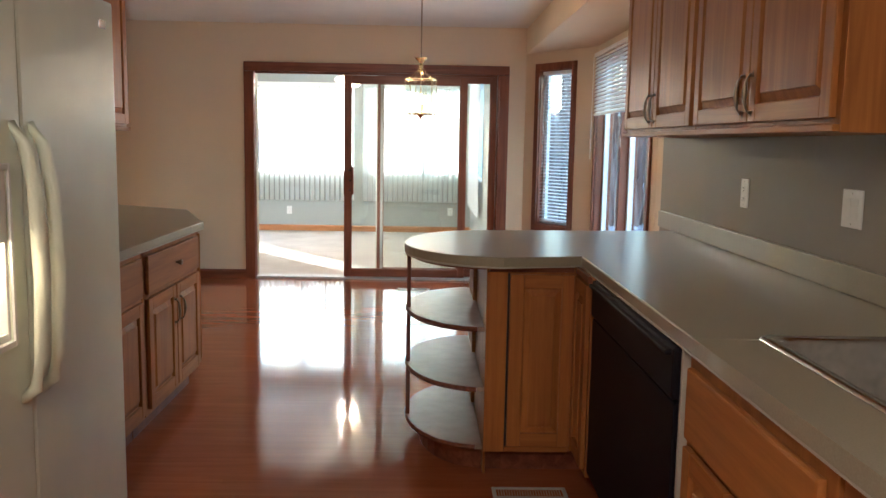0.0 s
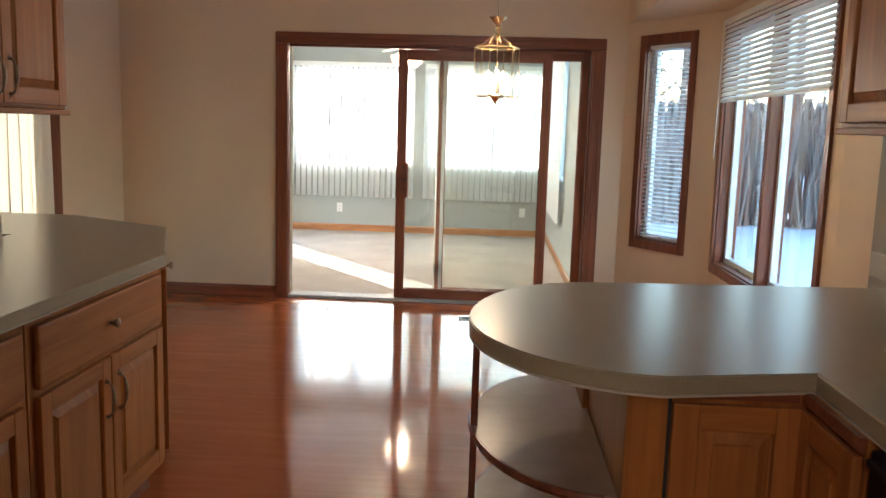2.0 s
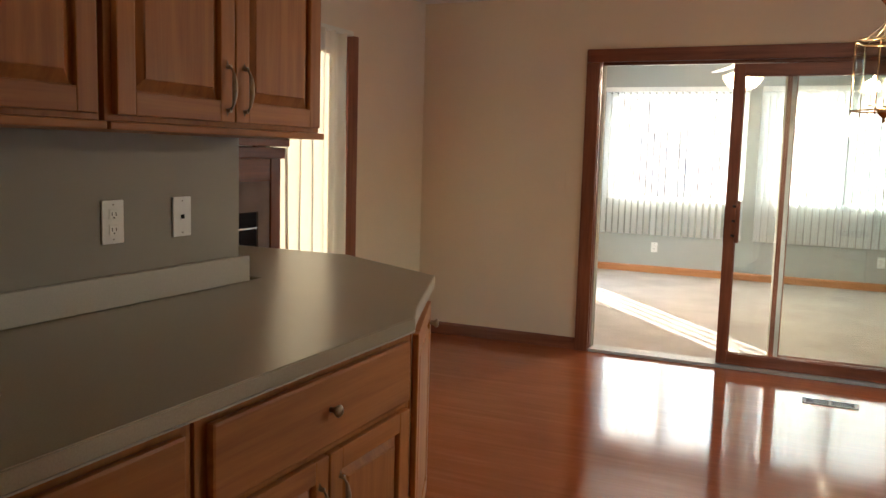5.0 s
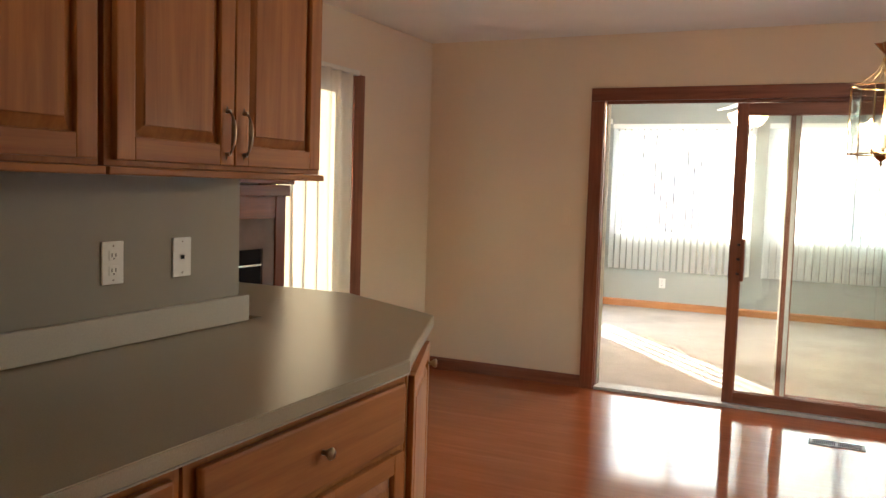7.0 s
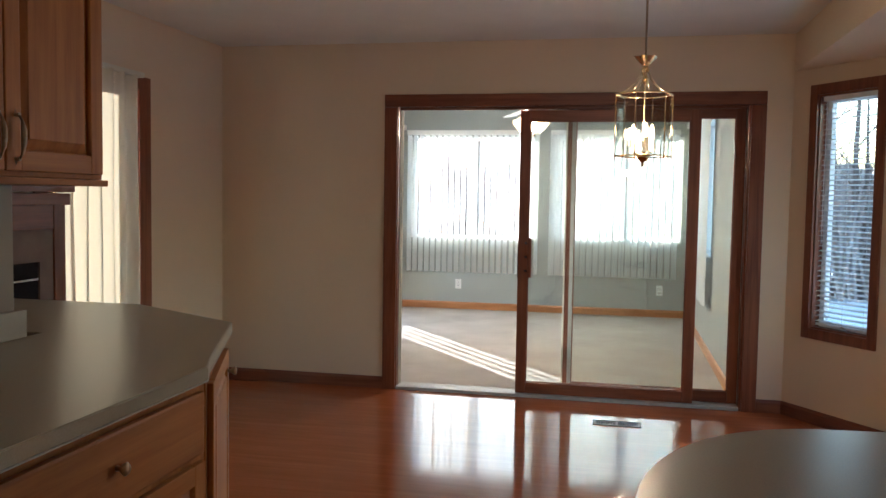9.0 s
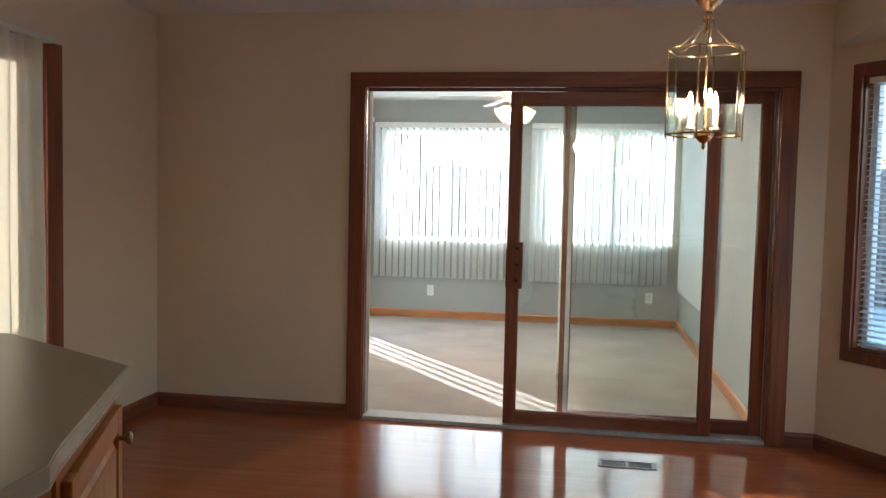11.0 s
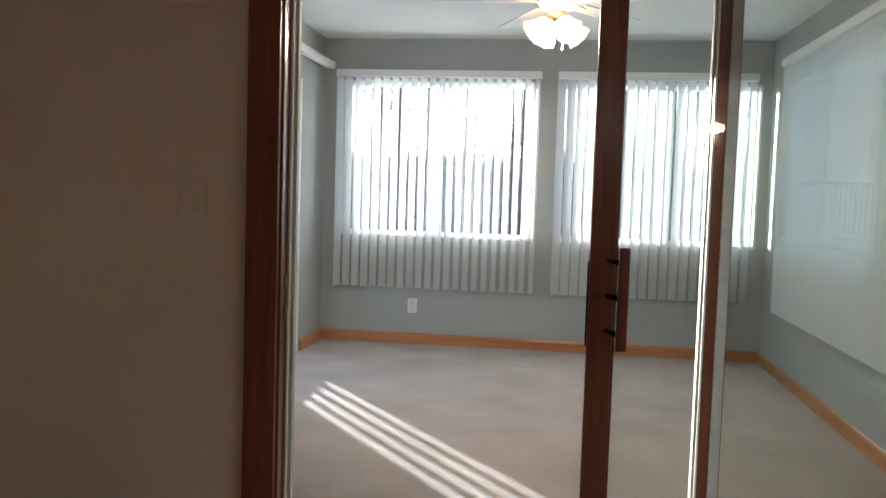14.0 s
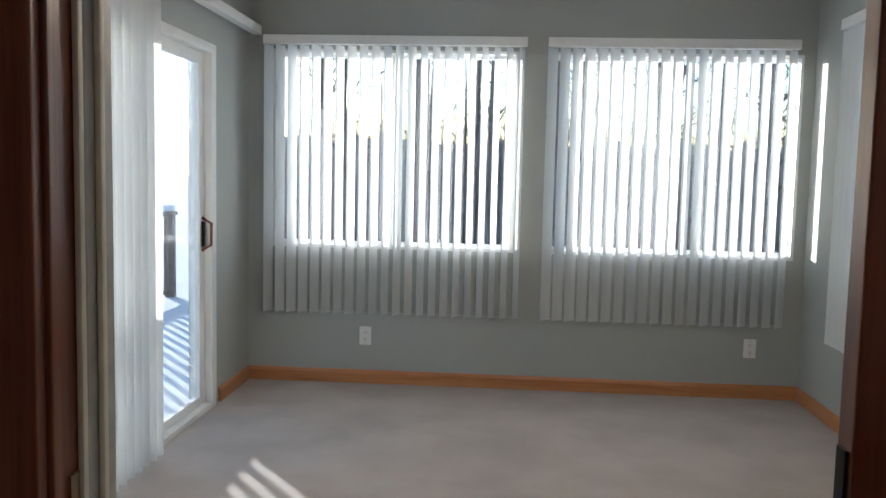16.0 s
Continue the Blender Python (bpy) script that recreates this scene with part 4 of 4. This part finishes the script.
dl = part("freezer_door", boxes(((0.002, 0.0, 0.08), (0.07, 0.06, 1.765)), ((0.275, 0.0, 0.08), (0.354, 0.06, 1.765)), ((0.07, 0.0, 0.08), (0.275, 0.06, 0.86)), ((0.07, 0.0, 1.27), (0.275, 0.06, 1.765))), M["fridge"], fg)
dr = part("fridge_door", boxes(((0.360, 0.0, 0.08), (0.998, 0.06, 1.765)), bev=0.014), M["fridge"], fg)
dp = part("dispenser", boxes(((0.07, 0.048, 0.86), (0.275, 0.056, 1.27)), ((0.07, 0.004, 0.86), (0.082, 0.048, 1.27)), ((0.263, 0.004, 0.86), (0.275, 0.048, 1.27)), ((0.082, 0.004, 0.86), (0.263, 0.048, 0.88)), ((0.082, -0.004, 1.10), (0.263, 0.048, 1.27)), bev=0.002), M["white"], dl, "white moulded dispenser recess")
part("lamp", boxes(((0.10, 0.006, 1.092), (0.25, 0.046, 1.099))), M["disp"], dp, "glowing dispenser lamp")
part("bezel", boxes(((0.058, -0.007, 0.845), (0.07, 0.0, 1.285)), ((0.275, -0.007, 0.845), (0.287, 0.0, 1.285)), ((0.07, -0.007, 0.845), (0.275, 0.0, 0.86)), ((0.07, -0.007, 1.27), (0.275, 0.0, 1.285)), bev=0.002), M["white"], dl)
for x, own in ((0.312, dl), (0.408, dr)):
    pts = [(x, 0.002, 0.70), (x, -0.032, 0.73), (x, -0.05, 0.80), (x, -0.058, 1.0), (x, -0.05, 1.22), (x, -0.03, 1.33), (x, 0.002, 1.38)]
    part("handle", tube(pts, [0.012, 0.016, 0.018, 0.019, 0.018, 0.016, 0.012], 12), M["fridge"], own, "off-white bowed handle", True)
part("badge", boxes(((0.875, -0.003, 1.675), (0.925, 0.0, 1.70)), bev=0.001), M["steel"], dr, "small plain metal badge")

# floor vent
fv = thing("floor_vent", Matrix.Translation((1.645, -0.54, 0.0)), "grey metal floor register set in the wood floor", "floor vent")
part("rim", boxes(((-0.145, -0.055, 0.0), (0.145, -0.040, 0.005)), ((-0.145, 0.040, 0.0), (0.145, 0.055, 0.005)), ((-0.145, -0.04, 0.0), (-0.125, 0.04, 0.005)), ((0.125, -0.04, 0.0), (0.145, 0.04, 0.005)), ((-0.008, -0.04, 0.0), (0.008, 0.04, 0.005)), bev=0.001), M["alu"], fv)
# flat black sheet stands in for the shade inside the duct
part("duct", boxes(((-0.124, -0.039, 0.0), (0.124, 0.039, 0.0015))), M["black"], fv)
lv = mesh_of("louvre", boxes(((-0.0012, -0.039, 0.0016), (0.0012, 0.039, 0.0024))), M["alu"])
for i in range(24):
    x = -0.119 + i * 0.0103
    if abs(x) > 0.012:
        o = new("louvre", lv)
        o.parent, o.location = fv, (x, 0, 0)
# small floor vent in the kitchen toe space
fv2 = thing("floor_vent", Matrix.Translation((2.16, -5.02, 0.0)), "pale metal floor register by the peninsula cabinet", "floor vent")
part("rim", boxes(((-0.145, -0.05, 0.0), (0.145, -0.036, 0.005)), ((-0.145, 0.036, 0.0), (0.145, 0.05, 0.005)), ((-0.145, -0.036, 0.0), (-0.13, 0.036, 0.005)), ((0.13, -0.036, 0.0), (0.145, 0.036, 0.005)), bev=0.001), M["alu"], fv2)
for i in range(24):
    o = new("louvre", lv)
    o.parent, o.location, o.scale = fv2, (-0.12 + i * 0.0104, 0, 0), (1, 0.9, 1)

# chandelier
ch = thing("chandelier", Matrix.Translation((1.70, -2.46, -0.02)) @ Matrix.Diagonal((1.06, 1.06, 1.0, 1.0)), "polished brass hexagonal glass pendant lantern with lit candle bulbs", "pendant lamp")
part("canopy", lathe([(0.012, 0), (0.05, 0.012), (0.06, 0.03), (0.062, 0.036)], 20, None, (0, 0, CEIL - 0.016)), M["polbrass"], ch, "", True)
part("rod", tube([(0, 0, 1.89), (0, 0, CEIL - 0.01)], 0.004, 8), M["brass"], ch, "thin brass rod", True)
bm = bmesh.new()
n = 24
rings = []
for r, z, am in ((0.010, 1.888, 0), (0.018, 1.898, 0.1), (0.036, 1.925, 0.22)):
    rings.append([bm.verts.new(((r * (1 + am * math.sin(6 * 2 * math.pi * i / n))) * math.cos(2 * math.pi * i / n), (r * (1 + am * math.sin(6 * 2 * math.pi * i / n))) * math.sin(2 * math.pi * i / n), z)) for i in range(n)])
for a, b in zip(rings, rings[1:]):
    for i in range(n):
        bm.faces.new((a[i], a[(i + 1) % n], b[(i + 1) % n], b[i]))
part("crown", bm, M["polbrass"], ch, "scalloped crown", True)
part("stem", lathe([(0.003, 1.56), (0.003, 1.815), (0.007, 1.825), (0.012, 1.838), (0.007, 1.85), (0.010, 1.862), (0.015, 1.874), (0.009, 1.89)], 14), M["polbrass"], ch, "", True)
HR = 0.101
hexa = [(HR * math.cos(radians(60 * i + 12)), HR * math.sin(radians(60 * i + 12))) for i in range(6)]
for z, nm in ((1.783, "top_ring"), (1.555, "bottom_ring")):
    bm = bmesh.new()
    for i in range(6):
        tube([(*hexa[i], z), (*hexa[(i + 1) % 6], z)], 0.0034, 6, bm)
    part(nm, bm, M["polbrass"], ch, "", True)
for i in range(6):
    a, b = Vector((*hexa[i], 0)), Vector((*hexa[(i + 1) % 6], 0))
    part("corner_bar", tube([(*hexa[i], 1.54), (*hexa[i], 1.783)], 0.0022, 6), M["polbrass"], ch, "", True)
    k = 0.96
    bm = bmesh.new()
    q = [a * k, b * k]
    vs_ = [bm.verts.new((q[0].x, q[0].y, 1.56)), bm.verts.new((q[1].x, q[1].y, 1.56)), bm.verts.new((q[1].x, q[1].y, 1.778)), bm.verts.new((q[0].x, q[0].y, 1.778))]
    f_ = bm.faces.new(vs_)
    bmesh.ops.solidify(bm, geom=[f_], thickness=0.002)
    g = part("pane", bm, M["lampglass"], ch, "bevelled glass pane")
    g.visible_shadow = False
    part("arm", tube([(a.x * 0.99, a.y * 0.99, 1.785), (a.x * 0.66, a.y * 0.66, 1.797), (a.x * 0.3, a.y * 0.3, 1.832), (a.x * 0.1, a.y * 0.1, 1.87)], 0.0012, 6), M["polbrass"], ch, "", True)
part("finial", lathe([(0.002, 1.515), (0.006, 1.522), (0.004, 1.530), (0.014, 1.538), (0.022, 1.548), (0.026, 1.558), (0.012, 1.566)], 16), M["polbrass"], ch, "", True)
for i in range(3):
    a = radians(120 * i + 40)
    cx, cy = 0.038 * math.cos(a), 0.038 * math.sin(a)
    cd = part("candle", lathe([(0.016, 1.572), (0.011, 1.578), (0.009, 1.58), (0.009, 1.625)], 12, None, (cx, cy, 0)), M["cream"], ch, "cream candle sleeve", True)
    part("bulb", lathe([(0.005, 1.625), (0.008, 1.634), (0.0085, 1.642), (0.005, 1.662), (0.0008, 1.676)], 12, None, (cx, cy, 0)), M["bulb"], cd, "glowing flame bulb", True)
    part("candle_arm", tube([(0, 0, 1.566), (cx * 0.6, cy * 0.6, 1.564), (cx, cy, 1.574)], 0.003, 6), M["polbrass"], ch, "", True)

# ceiling fan
fn = thing("ceiling_fan", Matrix.Translation((0.815, 2.0, -0.02)), "white ceiling fan at rest with four lit tulip shades", "ceiling fan")
part("canopy", lathe([(0.03, 0), (0.065, 0.02), (0.07, 0.05)], 20, None, (0, 0, CEIL - 0.05)), M["white"], fn, "", True)
part("downrod", tube([(0, 0, 2.30), (0, 0, CEIL - 0.03)], 0.012, 10), M["white"], fn, "", True)
part("motor", lathe([(0.03, 2.165), (0.075, 2.175), (0.095, 2.20), (0.10, 2.235), (0.09, 2.27), (0.06, 2.295), (0.025, 2.31)], 24), M["white"], fn, "", True)
part("brass_band", lathe([(0.097, 2.212), (0.103, 2.217), (0.103, 2.224), (0.097, 2.229)], 24), M["polbrass"], fn, "", True)
for i in range(5):
    a = radians(72 * i + 46)
    m = Z(a, 4, "Z")
    bl = new("blade")
    bl.parent = fn
    bl.matrix_local = Matrix.Translation((0, 0, 2.215)) @ m @ Z(radians(2.5), 4, "Y") @ Z(radians(-7), 4, "X")
    part("bracket", boxes(((0.085, -0.018, -0.004), (0.19, 0.018, 0.0)), bev=0.002), M["white"], bl, "white iron bracket")
    pts = [(0.16, -0.045), (0.58, -0.062), (0.61, -0.04), (0.62, 0), (0.61, 0.04), (0.58, 0.062), (0.16, 0.045)]
    part("paddle", prism(pts, 0.0, 0.007, 0.001), M["white"], bl, "white wooden blade")
part("light_fitter", lathe([(0.03, 2.085), (0.05, 2.10), (0.055, 2.13), (0.04, 2.165)], 18), M["polbrass"], fn, "brass light fitter", True)
for i in range(4):
    a = radians(90 * i + 30)
    sd = new("shade")
    sd.parent = fn
    sd.matrix_local = Matrix.Translation((0.05 * math.cos(a), 0.05 * math.sin(a), 2.115)) @ Z(a, 4, "Z") @ Z(radians(128), 4, "Y")
    bm = bmesh.new()
    rings = []
    for r, z in ((0.018, 0.0), (0.03, 0.012), (0.044, 0.04), (0.048, 0.065), (0.056, 0.09), (0.066, 0.105)):
        am = 0.06 if z > 0.08 else 0
        rings.append([bm.verts.new((r * (1 + am * math.sin(8 * 2 * math.pi * k / 32)) * math.cos(2 * math.pi * k / 32), r * (1 + am * math.sin(8 * 2 * math.pi * k / 32)) * math.sin(2 * math.pi * k / 32), z)) for k in range(32)])
    for p, q in zip(rings, rings[1:]):
        for k in range(32):
            bm.faces.new((p[k], p[(k + 1) % 32], q[(k + 1) % 32], q[k]))
    part("tulip_glass", bm, M["frost"], sd, "frosted tulip glass", True)
    part("bulb", lathe([(0.010, 0.01), (0.018, 0.03), (0.02, 0.05), (0.012, 0.07), (0.002, 0.076)], 12), M["bulb"], sd, "glowing bulb", True)
part("pull_chain", tube([(0.03, -0.02, 2.10), (0.032, -0.022, 1.985)], 0.0015, 5), M["polbrass"], fn)
part("pull_knob", lathe([(0.002, 1.962), (0.006, 1.968), (0.006, 1.98), (0.002, 1.986)], 10, None, (0.032, -0.022, 0)), M["polbrass"], fn, "", True)

# fireplace of the family room, seen past the worktop
fp = thing("fireplace", at(LWX + 0.001, -2.75, 90), "dark-stained wooden mantelpiece around a taupe hearth with a black firebox", "fireplace")
part("stile", boxes(((0.78, -0.07, 0.0), (0.865, 0.0, 1.36)), bev=0.004), M["trim_v"], fp)
part("stile", boxes(((0.0, -0.07, 0.0), (0.10, 0.0, 1.36)), bev=0.004), M["trim_v"], fp)
part("mantel", boxes(((-0.03, -0.115, 1.365), (0.885, 0.0, 1.41)), ((0.0, -0.095, 1.30), (0.872, -0.071, 1.36)), bev=0.005), M["trim_x"], fp)
part("frieze", boxes(((0.101, -0.065, 1.18), (0.779, -0.002, 1.36))), M["trim_x"], fp)
part("hearth_face", boxes(((0.101, -0.06, 0.0), (0.3, -0.002, 1.18)), ((0.68, -0.06, 0.0), (0.779, -0.002, 1.18)), ((0.3, -0.06, 1.02), (0.68, -0.002, 1.18)), ((0.3, -0.06, 0.0), (0.68, -0.002, 0.3))), M["hearth"], fp)
part("firebox", boxes(((0.301, -0.05, 0.301), (0.679, -0.005, 1.019)), bev=0.002), M["black"], fp)
part("grate", boxes(((0.31, -0.062, 0.93), (0.67, -0.052, 0.94)), ((0.31, -0.062, 0.80), (0.67, -0.052, 0.81))), M["steel"], fp)

# ---- outdoors ----
structure("ground", boxes(((-400, -400, -1.3), (400, 400, -1.0))), M["snow"], "snow covered ground")
dk = thing("deck", Matrix.Identity(4), "snow covered wooden deck outside the sunroom", "deck")
part("snow_cover", boxes(((-3.2, 0.8, -0.12), (SUNX0 - 0.16, 8.0, -0.03)), bev=0.02), M["snow"], dk, "snow lying on the deck")
part("frame", boxes(((-3.2, 0.8, -0.35), (SUNX0 - 0.16, 8.0, -0.125))), M["deck"], dk)
for x, y in ((-3.1, 1.0), (-3.1, 7.7), (-3.1, 3.4)):
    part("pier", boxes(((x - 0.07, y - 0.07, -1.0), (x + 0.07, y + 0.07, -0.351))), M["deck"], dk)
rl = thing("deck_railing", Matrix.Identity(4), "wooden deck railing with snow on its top rail", "railing")
part("top_rail", boxes(((-3.06, 0.9, 0.86), (-2.93, 7.9, 0.90)), bev=0.004), M["deck"], rl)
part("snow_cap", boxes(((-3.05, 0.9, 0.901), (-2.94, 7.9, 0.97)), bev=0.025), M["snow"], rl, "snow on the rail")
part("bottom_rail", boxes(((-3.01, 0.9, 0.02), (-2.97, 7.9, 0.06))), M["deck"], rl)
bal = mesh_of("baluster", boxes(((-0.019, -0.019, 0.06), (0.019, 0.019, 0.86)), bev=0.003), M["deck"])
for i in range(43):
    o = new("baluster", bal)
    o.parent, o.location = rl, (-2.99, 1.005 + i * 0.16, 0)
for y in (0.95, 3.9, 7.85):
    part("rail_post", boxes(((-3.04, y - 0.045, -0.04), (-2.95, y + 0.045, 0.86)), bev=0.003), M["deck"], rl)


def tree(x, y, h, seed):
    rnd = random.Random(seed)
    t = thing("tree", Matrix.Translation((x, y, -1.0)), "bare grey-brown winter tree", "tree", "bare trees beyond the snow")
    r0 = 0.018 * h * rnd.uniform(0.7, 1.1)
    p, pts = Vector((0, 0, 0)), []
    for i in range(7):
        pts.append(p.copy())
        p += Vector((rnd.uniform(-0.05, 0.05) * h / 6, rnd.uniform(-0.05, 0.05) * h / 6, h / 6))
    bm = tube(pts, [r0 * (1 - i / 7.2) for i in range(7)], 7)
    part("trunk", bm, M["bark"], t)
    bm = bmesh.new()
    for k in range(16):
        f = rnd.uniform(0.3, 0.97)
        i = min(5, int(f * 6))
        s = pts[i].lerp(pts[i + 1], f * 6 - i)
        a = rnd.uniform(0, 6.28)
        L = h * rnd.uniform(0.12, 0.3) * (1.15 - f)
        d = Vector((math.cos(a), math.sin(a), rnd.uniform(0.6, 1.3))).normalized()
        e = s + d * L
        tube([s, s + d * L * 0.5 + Vector((0, 0, 0.02 * L)), e], [r0 * 0.32 * (1.1 - f), r0 * 0.2 * (1.1 - f), 0.004], 4, bm)
        for j in range(3):
            g = rnd.uniform(0.3, 0.9)
            b = rnd.uniform(0, 6.28)
            d2 = (d + Vector((math.cos(b), math.sin(b), 0.5)) * 0.7).normalized()
            tube([s + d * L * g, s + d * L * g + d2 * L * 0.5], [r0 * 0.1, 0.003], 4, bm)
    part("branches", bm, M["bark"], t)


def far_woods(cx, cy, radius, a0, a1, n, seed):
    """A jagged line of woods far behind the snow, two uneven rows deep."""
    rnd = random.Random(seed)
    verts, faces = [], []
    for row, (rr, top) in enumerate(((radius, 3.6), (radius + 14, 4.6))):
        lean = 0.0
        for i in range(n + 1):
            a = radians(a0 + (a1 - a0) * i / n)
            lean = 0.85 * lean + rnd.uniform(-0.16, 0.16)
            w = rr + rnd.uniform(-1.2, 1.2)
            x, y = cx + w * math.cos(a), cy + w * math.sin(a)
            verts += [(x, y, -1.0), (x, y, top + lean + rnd.uniform(-0.5, 0.35)), (x * 1.02, y * 1.02, -1.0)]
            if i:
                k = len(verts) - 6
                faces += [(k, k + 3, k + 4, k + 1), (k + 1, k + 4, k + 5, k + 2)]
    me = bpy.data.meshes.new("far_woods")
    me.from_pydata(verts, [], faces)
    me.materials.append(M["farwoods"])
    return tagged(new("far_woods", me), "bare woods coloured pale for haze at the far side of the snow", "", "", "stuff")


far_woods(1, 0, 62, -75, 108, 800, 3)
rt = random.Random(5)
for i in range(78):
    tree(-4.5 + 25.5 * rt.random(), 14.5 + 9 * rt.random(), rt.uniform(5.0, 9.5), i)
for i in range(9):
    tree(30 + 12 * rt.random(), -18 + 34 * rt.random(), rt.uniform(6, 9), 100 + i)


def thicket(name, p, q, h, n, seed, mat="woods"):
    rnd = random.Random(seed)
    bm = bmesh.new()
    p, q = Vector((*p, -1.0)), Vector((*q, -1.0))
    for i in range(n):
        s = p.lerp(q, rnd.random()) + Vector((rnd.uniform(-1.5, 1.5), rnd.uniform(-1.5, 1.5), 0))
        hh = h * rnd.uniform(0.5, 1.0)
        e = s + Vector((rnd.uniform(-0.4, 0.4), rnd.uniform(-0.4, 0.4), hh))
        m = s.lerp(e, 0.5) + Vector((rnd.uniform(-0.15, 0.15), rnd.uniform(-0.15, 0.15), 0))
        tube([s, m, e], [0.04, 0.028, 0.005], 3, bm)
        for k in range(2):
            d = Vector((rnd.uniform(-0.8, 0.8), rnd.uniform(-0.8, 0.8), rnd.uniform(0.4, 1.0)))
            tube([m, m + d], [0.016, 0.004], 3, bm)
    return tagged(part(name, bm, M[mat]), "tangled bare undergrowth at the edge of the snow", "", "", "stuff")


thicket("undergrowth", (-4.2, 17.5), (24, 17.5), 3.9, 2600, 1)
# the eastern row takes the pale colour, its haze painted in
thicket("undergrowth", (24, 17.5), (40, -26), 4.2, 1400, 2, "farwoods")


# lamp light
def lamp(name, loc, watts, col, size):
    o = new(name, bpy.data.lights.new(name, "POINT"))
    o.data.energy, o.data.color, o.data.shadow_soft_size = watts, col, size
    o.location = loc


lamp("chandelier_light", (1.70, -2.46, 1.63), 1.15, (1.0, 0.68, 0.38), 0.03)
lamp("fan_light", (0.81, 1.95, 2.02), 10, (1.0, 0.72, 0.45), 0.08)
# unseen fixture, added to light the fridge and right cabinets from the south
kl = thing("ceiling_light", Matrix.Translation((1.35, -8.5, 0)), "assumed round frosted kitchen ceiling light, out of view", "ceiling light")
part("base", lathe([(0.16, CEIL - 0.03), (0.17, CEIL - 0.015), (0.17, CEIL)], 28), M["white"], kl, "", True)
part("shade", lathe([(0.02, CEIL - 0.11), (0.09, CEIL - 0.10), (0.14, CEIL - 0.07), (0.155, CEIL - 0.031)], 28), M["frost"], kl, "", True)
lamp("kitchen_light", (1.35, -8.5, 2.22), 4.2, (1.0, 0.80, 0.58), 0.14)
